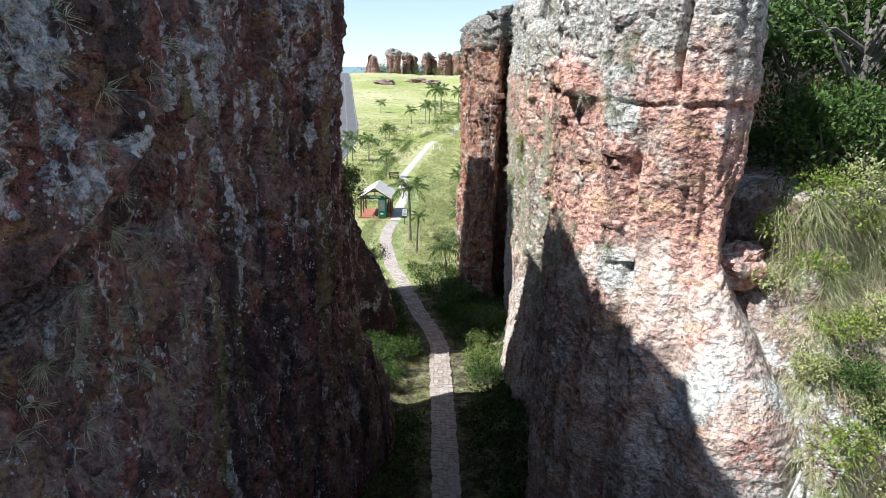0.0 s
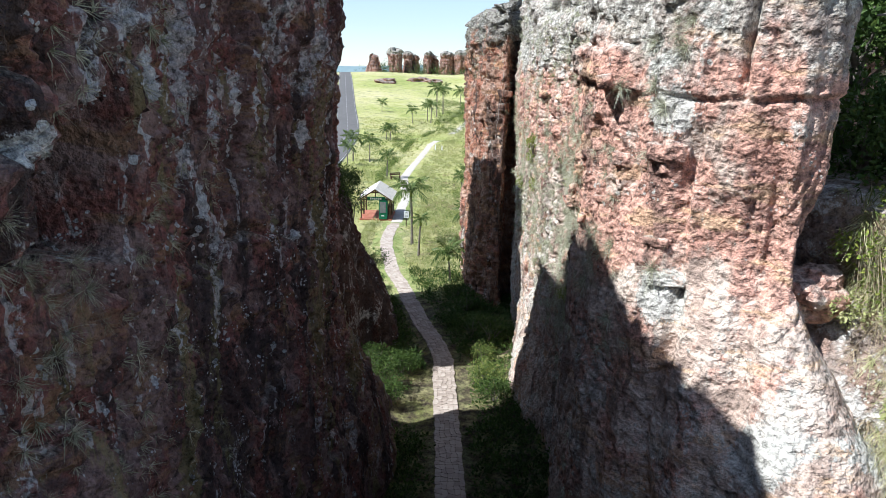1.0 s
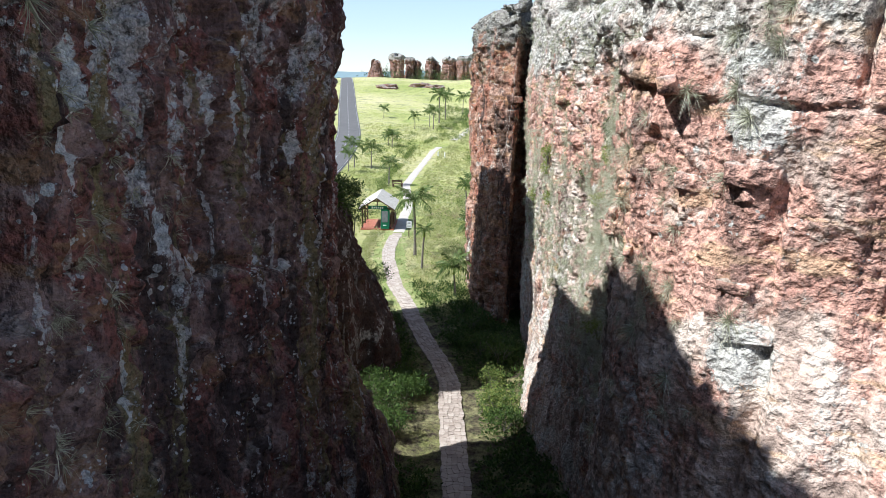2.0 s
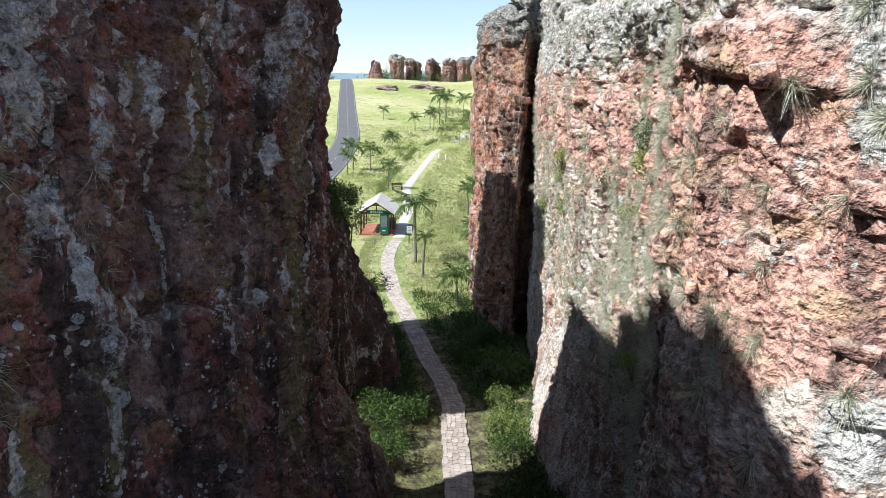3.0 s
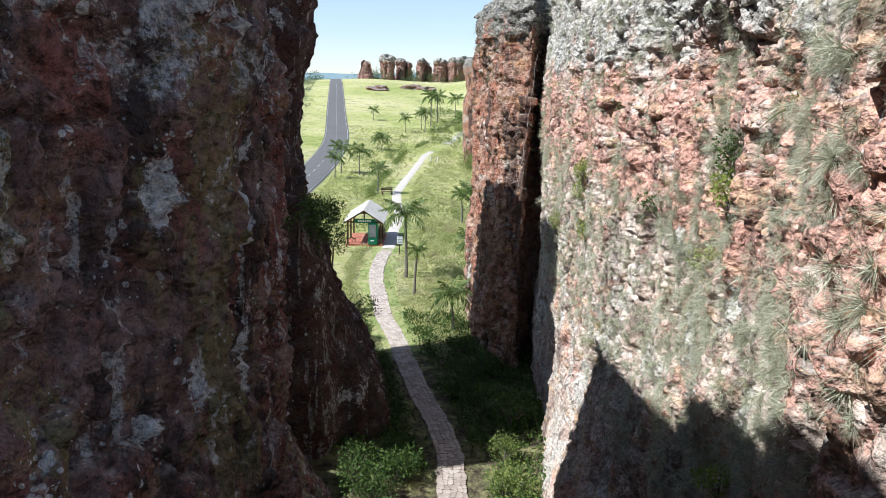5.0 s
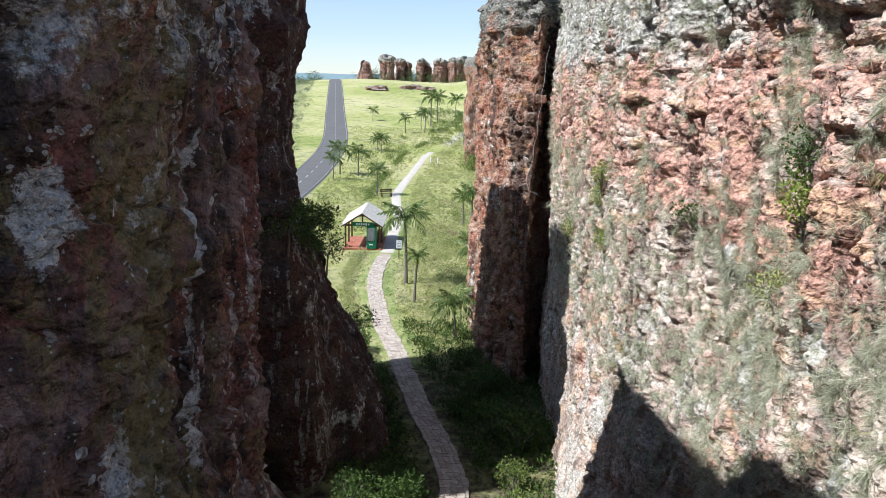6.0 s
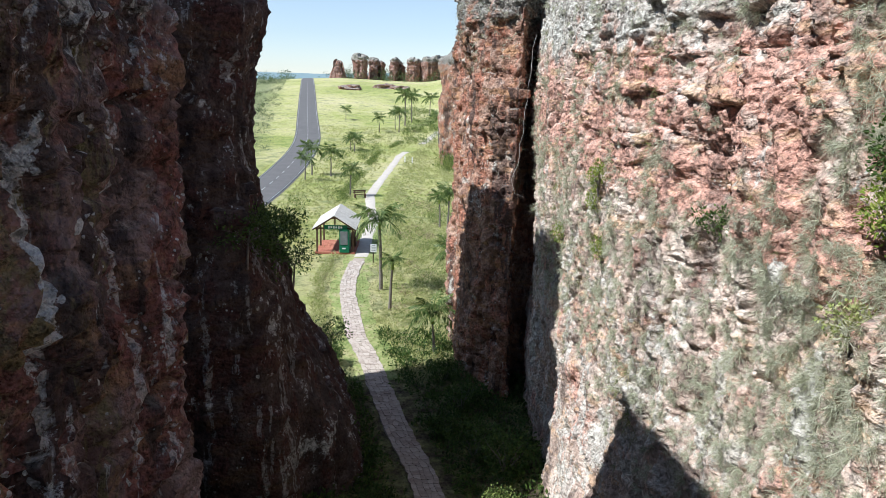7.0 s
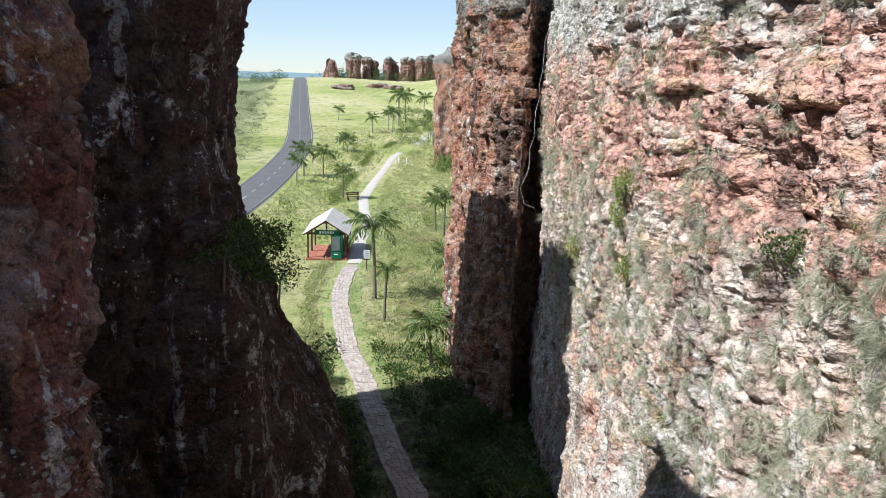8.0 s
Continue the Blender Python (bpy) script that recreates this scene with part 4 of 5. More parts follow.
# ---- far rocks and hills ----
def far_tower(x, y, w, d, top, seed, label, mat, narrow=0.0, rough=1.6):
    base = land_at(x, y) - 1.5
    rng = np.random.RandomState(seed)
    plan = []
    for k in range(9):
        a = k * math.tau / 9
        r = rng.uniform(0.72, 1.2)
        plan.append((x + w * r * math.cos(a), y + d * r * math.sin(a)))
    zs = np.linspace(base, top, 44)
    def form(px, py, pz):
        t = (pz - base) / (top - base)
        return w * (0.05 * smooth(0.7, 0.85, t) - narrow * t ** 0.8) + 0.5 * vnoise(np.stack([px * 0.5, py * 0.5, pz * 0.1], -1))
    me = tower_mesh("rock_tower", plan, 9, zs, form, rough, 0.35, top_rough=0.8, blocks=0.6, bedded=0.5, top_of=lambda a, b: 1.1 * vnoise(np.stack([a * 0.4, b * 0.4, 0 * a + seed], -1)))
    return tagged(part("rock_tower", me, mat), label, "rock tower", "towers on the hill")


for k, (x, w, top, dy) in enumerate([(-29.3, 3.7, 25.2, 0), (-23.2, 3.0, 23.8, 8), (-19.6, 1.8, 22.2, 10), (-12.2, 2.6, 24.3, 6), (-8.6, 1.6, 21.8, 9), (-2.6, 3.4, 24.0, 0), (1.8, 2.4, 22.4, 3), (5.6, 3.6, 24.4, 0), (11, 4.5, 25.2, 2), (19, 5.0, 25.6, 0)]):
    far_tower(x, 372 + dy, w, 4.0 + 0.3 * k, top, 40 + k, "distant red sandstone tower with a grey crown on the hilltop", ROCK_FAR)
far_tower(-40.6, 372, 6.6, 5.4, 22.0, 66, "distant grey cone of rock on the hilltop", ROCK_FAR, 0.55, 0.8)
far_tower(6.0, 127, 3.4, 4.0, 17.6, 63, "red sandstone tower rising behind the palms", ROCK_RED, 0.0, 0.9)
for k, (x, y, w, h) in enumerate([(-24.2, 268, 4.2, 1.5), (-12.3, 280, 4.0, 1.4), (-6.4, 277, 3.0, 1.2)]):
    bm = bmesh.new()
    bmesh.ops.create_icosphere(bm, subdivisions=4, radius=1.0)
    for v in bm.verts:
        q = v.co * 1.6 + Vector((k * 7.0, 0, 0))
        v.co = Vector((v.co.x * w, v.co.y * w * 0.7, v.co.z * h)) * (1 + 0.5 * noise.noise(q) + 0.25 * noise.noise(q * 3))
    ob = tagged(part("boulder", bm, ROCK_FAR), "low grey boulders lying in the dry meadow", "boulder", "boulders on the hill")
    ob.location = (x, y, land_at(x, y) + 0.2)

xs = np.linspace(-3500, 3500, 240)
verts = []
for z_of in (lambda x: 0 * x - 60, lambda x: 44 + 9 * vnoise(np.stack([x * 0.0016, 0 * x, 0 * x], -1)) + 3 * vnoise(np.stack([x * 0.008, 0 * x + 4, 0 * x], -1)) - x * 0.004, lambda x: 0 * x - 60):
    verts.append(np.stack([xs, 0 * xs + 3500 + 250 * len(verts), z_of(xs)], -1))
tagged(part("backdrop", shade(grid_mesh("backdrop", np.concatenate(verts), 3, len(xs))), HILL), "far hills along the horizon, distance haze painted in as blue", "hills", kind="structure")


# ---- shrubs and woods of the open land ----
def scatter(n, x0, x1, y0, y1, keep, rng):
    x, y = rng.uniform(x0, x1, n), rng.uniform(y0, y1, n)
    ok = keep(x, y)
    return x[ok], y[ok]


def off_ways(x, y, a=0.9, b=3.4):
    return (np.abs(x - path_x(y)) > a) & (np.abs(x - road_x(y)) > b)


def clumps(name, x, y, size, n, leaf, mat, label, category, seed, flat=0.6):
    rng = np.random.RandomState(seed)
    z = land(x, y)
    s = size * rng.uniform(0.5, 1.5, len(x))
    pieces = [clump_leaves(np.array([a, b, c + 0.35 * r * flat]), (r, r, r * flat), n, leaf * (0.6 + 0.4 * r / size), rng, 0.3, 0.5) for a, b, c, r in zip(x, y, z, s)]
    return tagged(part(name, leaf_mesh(name, pieces), mat), label, category, kind="stuff")


LEAF_VERGE = simple("verge_shrub_leaf", [(0.3, (0.08, 0.125, 0.03)), (0.5, (0.16, 0.22, 0.05)), (0.7, (0.28, 0.31, 0.09))], 0.5, 0.65, per_island=0.5, translucent=0.3)
# scrub right of the path, low and tangled
x, y = scatter(1900, -3.2, 7.5, 44, 80, lambda x, y: (x > path_x(y) + 1.7 + 0.5 * vnoise(np.stack([y * 0.5, 0 * y, 0 * y], -1))), RNG)
clumps("low_scrub", x, y, 0.30, 46, 0.105, LEAF_SCRUB, "tangled low scrub on the slope beside the path", "scrub", 5, 0.8)
x, y = scatter(1500, -4, 16, 80, 165, lambda x, y: (x > path_x(y) + 1.6) & (vnoise(np.stack([x * 0.2, y * 0.08, 0 * x], -1)) > -0.35), RNG)
clumps("low_scrub", x, y, 0.5, 44, 0.16, LEAF_SCRUB, "tangled green scrub on the rising slope", "scrub", 6, 0.7)
x, y = scatter(800, -16, -1, 70, 165, lambda x, y: off_ways(x, y, 1.6) & (vnoise(np.stack([x * 0.15, y * 0.05, 0 * x + 9], -1)) > 0.12), RNG)
clumps("low_scrub", x, y, 0.42, 44, 0.15, LEAF_SCRUB, "scattered scrub in the long grass", "scrub", 7, 0.7)
ys = np.repeat(np.arange(84, 152, 0.5), 2)
hx = path_x(ys) - 2.6 - 0.02 * (ys - 68) + 0.5 * vnoise(np.stack([ys * 0.4, 0 * ys, np.arange(len(ys)) * 7.7], -1))
keep_h = vnoise(np.stack([ys * 0.35, 0 * ys, 0 * ys + 5], -1)) > -0.25
clumps("hedge", hx[keep_h], ys[keep_h], 0.42, 70, 0.14, LEAF_VERGE, "ragged green hedge along the footpath", "hedge", 8, 0.9)
hy = np.repeat(np.arange(46, 66, 0.4), 2)
clumps("hedge", path_x(hy) - 1.9 + 0.35 * vnoise(np.stack([hy, 0 * hy, np.arange(len(hy)) * 5.1], -1)), hy, 0.34, 60, 0.13, LEAF_SCRUB, "ragged green shrubs along the mown verge", "hedge", 9, 0.9)
x, y = scatter(3600, -110, -24, 95, 340, lambda x, y: (x < road_x(y) - 7.5 + 2 * vnoise(np.stack([y * 0.05, 0 * y, 0 * y], -1))) & (vnoise(np.stack([x * 0.05, y * 0.03, 0 * x + 2], -1)) > -0.45), RNG)
clumps("far_scrub", x, y, 0.8, 42, 0.24, LEAF_PLAIN, "olive green bushes on the plain beyond the road", "scrub", 10, 0.6)
x, y = scatter(520, -190, -27, 150, 350, lambda x, y: (x < road_x(y) - 11) & (vnoise(np.stack([x * 0.05, y * 0.03, 0 * x + 2], -1)) > -0.1), RNG)
clumps("far_scrub", x, y, 1.3, 110, 0.3, LEAF_WOOD, "dark green trees on the plain beyond the road", "scrub", 15, 0.9)
x, y = scatter(1500, -420, 60, 335, 900, lambda x, y: np.abs(x - road_x(y)) > 8, RNG)
clumps("far_woods", x, y, 3.2, 60, 0.7, LEAF_WOOD, "dark woods along the horizon", "woods", 11, 0.8)
x = np.repeat(np.array([-36.0, -34.2, -16.8, -15.4, -6.2, -5.0, 0.2, 8.4, 14.8, 15.8]), 4) + RNG.uniform(-1, 1, 40)
y = RNG.uniform(369.5, 374, 40)
clumps("far_woods", x, y, 2.2, 240, 0.32, LEAF_WOOD, "dark trees between the distant towers", "woods", 12, 1.7)
x, y = scatter(200, -6, 14, 150, 215, lambda x, y: x > -0.02 * y, RNG)
clumps("far_scrub", x, y, 1.0, 130, 0.24, LEAF_VERGE, "green thicket below the palms", "scrub", 13, 0.9)
x, y = scatter(70, 3.2, 9.5, 118, 124, lambda x, y: x > 0, RNG)
clumps("far_scrub", x, y, 1.2, 130, 0.25, LEAF_VERGE, "green thicket at the foot of the tower", "scrub", 16, 1.2)

# taller bushes and dry tangles among the scrub
x, y = scatter(150, -2.4, 6.5, 48, 96, lambda x, y: x > path_x(y) + 2.6, RNG)
clumps("low_scrub", x, y, 0.62, 130, 0.11, LEAF_VERGE, "rounded green bushes among the scrub beside the path", "scrub", 17, 0.85)
x, y = scatter(420, -3.0, 7.5, 46, 100, lambda x, y: (x > path_x(y) + 2.0) & (vnoise(np.stack([x * 0.35, y * 0.16, 0 * x + 6], -1)) > 0.0), RNG)
clumps("dry_scrub", x, y, 0.4, 60, 0.10, STRAW, "dry brownish tangles of dead stems in the scrub", "scrub", 18, 0.7)
x, y = scatter(160, -17, -7.5, 72, 160, lambda x, y: off_ways(x, y, 3.0, 4.5) & (vnoise(np.stack([x * 0.2, y * 0.07, 0 * x + 3], -1)) > -0.1), RNG)
clumps("low_scrub", x, y, 0.8, 90, 0.17, LEAF_VERGE, "green shrubs scattered in the long meadow grass", "scrub", 19, 0.6)

# bushes in the gap and in the shade
for k, (x, y, h, w, mat) in enumerate([(1.9, 31.2, 1.3, 1.9, LEAF_VERGE), (2.2, 29.9, 1.0, 1.5, LEAF), (-2.4, 29.2, 1.2, 1.7, LEAF), (-1.7, 32.6, 1.3, 1.5, LEAF), (-2.9, 31.0, 1.3, 1.6, LEAF), (1.4, 37.5, 1.3, 1.8, LEAF), (2.4, 36.0, 1.5, 2.0, LEAF),
                                       (1.2, 41.0, 1.3, 1.8, LEAF), (0.6, 44.0, 1.0, 1.8, LEAF), (0.3, 39.3, 0.8, 1.4, LEAF), (-3.6, 37.5, 1.2, 1.5, LEAF), (-4.4, 42.0, 1.3, 1.6, LEAF), (-4.7, 45.6, 1.2, 1.3, LEAF)]):
    shrub("bush", (x, y, land_at(x, y)), h, w, 1100, 0.11, mat, "leafy green bush growing beside the stone footpath", 300 + k, group="bushes beside the footpath")

# undergrowth on both sides of the gorge floor, thickened to deepen its shade, sparing the sunlit gap
x, y = scatter(2600, -5.5, 5.5, 16, 50, lambda x, y: (np.abs(x - path_x(y)) > 1.0) & ~((x < 0) & (y > 27.5) & (y < 33)) & ~((x < path_x(y) + 1.5) & (y > 27.5) & (y < 33)) & ~((x < path_x(y)) & (y > 44)), RNG)
clumps("undergrowth", x, y, 0.36, 40, 0.14, LEAF, "dark low undergrowth on the floor of the gorge", "undergrowth", 14, 0.7)

# rough grass over the meadow
MEADOW_GRASS = simple("meadow_grass", [(0.3, (0.22, 0.27, 0.065)), (0.5, (0.36, 0.38, 0.125)), (0.7, (0.52, 0.475, 0.235))], 0.15, 0.8, per_island=0.3, translucent=0.3)
x, y = scatter(9000, -24, 9, 64, 175, lambda x, y: off_ways(x, y, 1.5, 3.2), RNG)
vx, vy = scatter(9000, -8, 3, 44, 92, lambda x, y: (np.abs(x - path_x(y)) > 0.62) & (np.abs(x - path_x(y)) < 2.1), RNG)
verge_roots = np.stack([vx, vy, land(vx, vy) + 0.02], -1)
tagged(part("verge_grass", leaf_mesh("verge_grass", [blades(verge_roots, np.tile(np.array([0, 0, 1.0]), (len(vx), 1)), 6, 0.13, 0.09, 0.3, 0.9, RNG, 1)]), GRASS), "short grass along the edges of the footpath", "grass", kind="stuff")
roots = np.stack([x, y, land(x, y)], -1)
me = leaf_mesh("meadow_grass", [blades(roots, np.tile(np.array([0, 0, 1.0]), (len(x), 1)), 7, 0.42, 0.07, 0.4, 0.8, RNG, 2)])
tagged(part("meadow_grass", me, MEADOW_GRASS), "rough tufted grass over the meadow", "grass", kind="stuff")

# low dark bushes at the foot of the shaded tower, in the lit gap
for k, (x, y, h, w, mat) in enumerate([(-2.7, 29.0, 1.0, 1.2, LEAF), (-2.6, 30.6, 1.3, 1.3, LEAF), (-2.0, 32.4, 1.1, 1.1, LEAF), (-3.3, 31.6, 1.4, 1.4, LEAF), (-2.3, 33.6, 0.9, 1.0, LEAF), (1.9, 33.6, 1.3, 1.1, LEAF_VERGE), (1.7, 31.6, 1.1, 1.0, LEAF_VERGE)]):
    shrub("bush", (x, y, land_at(x, y) - 0.05), h, w, 1100, 0.08, mat, "leafy bush beside the path on the gorge floor", 880 + k, group="bushes on the gorge floor")


# ---- loose blocks set in the cliffs ----
def spots(ob, n, keep, rng):
    """Places on a rock's face with their outward ways, at vertices for which keep(place, normal) holds."""
    me = ob.data
    co = np.empty(len(me.vertices) * 3, np.float32)
    no = np.empty(len(me.vertices) * 3, np.float32)
    me.vertices.foreach_get("co", co)
    me.vertices.foreach_get("normal", no)
    co, no = co.reshape(-1, 3).astype(float), no.reshape(-1, 3).astype(float)
    ok = np.flatnonzero(keep(co, no))
    pick = rng.choice(ok, min(n, len(ok)), replace=False)
    return co[pick], no[pick]


def block_mesh(seed):
    """An angular block with worn, pitted faces."""
    r = np.random.RandomState(seed)
    bm = bmesh.new()
    bmesh.ops.create_cube(bm, size=1.0)
    for v in bm.verts:
        v.co += Vector(r.uniform(-0.18, 0.18, 3))
    bmesh.ops.bevel(bm, geom=list(bm.edges), offset=0.09, segments=1, affect="EDGES")
    bmesh.ops.subdivide_edges(bm, edges=list(bm.edges), cuts=1, use_grid_fill=True)
    for v in bm.verts:
        q = v.co * 2.3 + Vector((seed * 5.0, 0, 0))
        v.co *= 1 + 0.16 * noise.noise(q) + 0.10 * noise.noise(q * 3.1)
    me = bpy.data.meshes.new("block")
    bm.to_mesh(me)
    bm.free()
    return shade(me)


def set_blocks(tower, mat, n, keep, low, high, r):
    shapes = [block_mesh(k) for k in range(7)]
    for me in shapes:
        me.materials.append(mat)
    co, no = spots(tower, n, keep, r)
    for c, m in zip(co, no):
        s = r.uniform(low, high)
        ob = new("block", shapes[r.randint(7)])
        ob.parent = tower
        ob.matrix_world = Matrix.Translation(c - 0.19 * s * m) @ pose(0, 0, 0, r.uniform(-9, 9), r.uniform(-9, 9), math.degrees(math.atan2(m[1], m[0])) + r.uniform(-12, 12)) @ Matrix.Diagonal((0.55 * s, r.uniform(0.8, 1.5) * s, r.uniform(0.4, 0.9) * s, 1))


# ---- plants of the cliffs ----
def patchy(co, scale, at):
    return fbm(co * np.array(scale) + at, 3)


br = np.random.RandomState(31)
set_blocks(right_tower, ROCK_RIGHT, 90, lambda c, n: (c[:, 0] < 5.2) & (c[:, 1] > 12.5) & (c[:, 1] < 33) & (c[:, 2] > 10.5) & (n[:, 0] < 0) & ((c[:, 2] > 13.0) | (c[:, 1] < 17)), 0.14, 0.42, br)
set_blocks(right_tower, ROCK_RIGHT, 60, lambda c, n: (c[:, 0] < 5.2) & (c[:, 1] > 13.5) & (c[:, 1] < 27) & (c[:, 2] > 11.3) & (n[:, 0] < 0), 0.1, 0.26, br)
set_blocks(third_tower, ROCK_RED, 50, lambda c, n: (c[:, 0] < 5.5) & (c[:, 1] < 47) & (c[:, 2] > 8), 0.25, 0.6, br)
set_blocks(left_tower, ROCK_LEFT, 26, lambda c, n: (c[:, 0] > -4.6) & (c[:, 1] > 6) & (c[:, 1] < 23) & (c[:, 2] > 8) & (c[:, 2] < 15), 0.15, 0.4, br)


def bromeliad_meshes(rng):
    out = []
    for k in range(6):
        root = np.zeros((1, 3))
        axis = unit(np.array([[1.0, 0, 0.35]]))
        fresh = blades(root, axis, 140, np.array([0.25]), 0.017, 0.10 + 0.06 * k, 2.2, rng, 4, 1.05)
        old = blades(root + np.array([[0, 0, -0.03]]), unit(np.array([[0.8, 0, -0.5]])), 26, np.array([0.24]), 0.02, 0.4, 1.0, rng, 3, 0.7)
        out.append(leaf_mesh("rosette", [fresh, old]))
    return out


rng = np.random.RandomState(77)
ROSETTES = bromeliad_meshes(rng)
for me in ROSETTES:
    me.materials.append(BROMELIAD)


def plant_rosettes(co, no, low, high, label, group):
    for c, n in zip(co, no):
        s = rng.uniform(low, high)
        ob = new("bromeliad", ROSETTES[rng.randint(6)])
        ob.matrix_world = Matrix.Translation(c - 0.03 * n) @ pose(0, 0, 0, rng.uniform(-20, 20), 0, math.degrees(math.atan2(n[1], n[0])) + rng.uniform(-25, 25)) @ Matrix.Diagonal((s, s, s, 1))
        tagged(ob, label, "bromeliad", group)


def on_sunny(c, n):
    return (c[:, 0] < 5.4) & (c[:, 1] > 13.5) & (c[:, 2] > 5.0) & (c[:, 2] < 16.0) & (n[:, 0] < 0.2)


def tufted(c):
    """Where the tufts crowd on the sunny face: the middle heights, in upright drifts."""
    band = smooth(5.0, 6.5, c[:, 2]) * smooth(12.6, 10.8, c[:, 2]) * smooth(16.5, 19.0, c[:, 1]) * smooth(42.0, 40.0, c[:, 1])
    return band + 0.9 * patchy(c, (0.5, 0.5, 0.25), 20.0)


co, no = spots(right_tower, 130, lambda c, n: on_sunny(c, n) & (tufted(c) > 0.35) & (n[:, 2] < 0.9), rng)
plant_rosettes(co, no, 0.45, 0.85, "grey-green bromeliad rosette clinging to the sunlit cliff", "bromeliads on the sunny cliff")
co, no = spots(right_tower, 46, lambda c, n: (c[:, 0] < 4.6) & (c[:, 1] > 12.6) & (c[:, 1] < 17.5) & (c[:, 2] > 9.4) & (c[:, 2] < 14.8) & (n[:, 0] < 0.1) & (n[:, 2] < 0.8), rng)
plant_rosettes(co, no, 0.7, 1.25, "large silvery bromeliad rosette hanging from the near corner of the cliff", "bromeliads on the near corner")
co, no = spots(left_tower, 26, lambda c, n: (c[:, 0] > -4.2) & (c[:, 1] > 5.3) & (c[:, 1] < 9.5) & (c[:, 2] > 11.0) & (c[:, 2] < 12.3), rng)
plant_rosettes(co, no, 0.6, 1.0, "grey bromeliad rosette rooted on the ledge below the overhang", "bromeliads on the shaded ledge")
co, no = spots(left_tower, 40, lambda c, n: (c[:, 0] > -4.4) & (c[:, 1] > 5.5) & (c[:, 1] < 11.5) & (c[:, 2] > 7.5) & (c[:, 2] < 14.0), rng)
plant_rosettes(co, no, 0.35, 0.7, "grey bromeliad rosette clinging to the shaded cliff", "bromeliads on the shaded cliff")


def tufts(name, ob, n, keep, count, size, mat, label, category, up=0.45, droop=0.5, width=0.017, spread=1.2, segs=3):
    c, m = spots(ob, n, keep, rng)
    axes = unit(m + np.array([0, 0, up]))
    length = size * rng.uniform(0.55, 1.35, len(c))
    me = leaf_mesh(name, [blades(c - 0.02 * m, axes, count, length, width, droop, spread, rng, segs, 0.6)])
    return tagged(part(name, me, mat), label, category, kind="stuff")


co, no = spots(right_tower, 115, lambda c, n: on_sunny(c, n) & (c[:, 1] < 24) & (c[:, 2] > 10.5) & (patchy(c, (0.8, 0.8, 0.8), 47.0) > 0.0) & (n[:, 2] < 0.9), rng)
plant_rosettes(co, no, 0.55, 1.0, "grey-green bromeliad rosette clinging to the upper cliff", "bromeliads on the upper cliff")
def mounds(tower, n, keep, low, high, mat, label, count=34, width=0.02):
    """Bulging cushions of three or four rosettes whose thin blades arch out on all sides and hang a little."""
    c, m = spots(tower, n, keep, rng)
    m = unit(m + np.array([-0.7, -0.25, 0.15]))
    size = rng.uniform(low, high, len(c)) * (0.7 + 0.6 * rng.rand(len(c)) ** 3)
    k = 3
    c, m, size = np.repeat(c, k, 0), np.repeat(m, k, 0), np.repeat(size, k)
    c = c + 0.55 * size[:, None] * unit(rng.normal(size=c.shape)) * np.array([0.6, 1.0, 1.0]) + 0.12 * size[:, None] * m
    me = leaf_mesh("cliff_tufts", [blades(c, m, count, size, width, 0.3, 1.5, rng, 2, 0.6)])
    tagged(part("cliff_tufts", me, mat), label, "cliff plants", kind="stuff")


mounds(right_tower, 1750, lambda c, n: on_sunny(c, n) & (tufted(c) > 0.5) & (n[:, 2] < 0.8), 0.10, 0.20, BROMELIAD, "mounds of small grey bromeliads spread over the sunlit cliff")
mounds(right_tower, 420, lambda c, n: on_sunny(c, n) & (c[:, 1] > 15) & (c[:, 2] > 9) & (c[:, 2] < 14.2) & (patchy(c, (1.3, 1.3, 0.14), 91.0) > 0.2) & (c[:, 1] > 17.5) & (n[:, 2] < 0.8), 0.10, 0.20, BROMELIAD, "grey bromeliads in upright drifts on the cliff")
mounds(right_tower, 420, lambda c, n: on_sunny(c, n) & (c[:, 1] > 17) & (c[:, 1] < 25.5) & (c[:, 2] > 6.5) & (c[:, 2] < 11.6) & (n[:, 2] < 0.8), 0.10, 0.19, BROMELIAD, "crowded grey-green bromeliads on the lower cliff")
mounds(right_tower, 300, lambda c, n: on_sunny(c, n) & (tufted(c) > 0.0) & (n[:, 2] < 0.8), 0.09, 0.19, BROMELIAD, "scattered small grey bromeliads on the sunlit cliff")
mounds(right_tower, 500, lambda c, n: on_sunny(c, n) & (c[:, 2] > 12.4) & (patchy(c, (0.7, 0.7, 0.5), 63.0) > 0.0) & (c[:, 1] > 16), 0.10, 0.21, BROMELIAD, "dense grey bromeliad tufts on the ledges of the crown")
tufts("cliff_grass", right_tower, 160, lambda c, n: on_sunny(c, n) & (c[:, 1] > 19) & (patchy(c, (0.7, 0.7, 0.15), 52.0) > 0.28), 26, 0.3, GRASS, "green grass tufts in the cracks of the cliff", "cliff plants", 0.6, 0.8, 0.02)
tufts("cliff_tufts", left_tower, 260, lambda c, n: (c[:, 0] > -4.4) & (c[:, 1] > 5.5) & (c[:, 1] < 14) & (c[:, 2] > 6.5) & (patchy(c, (0.6, 0.6, 0.4), 8.0) > 0.05), 34, 0.17, BROMELIAD, "small grey tufts on the shaded cliff", "cliff plants", 0.35, 0.4, 0.032, 1.6, 2)
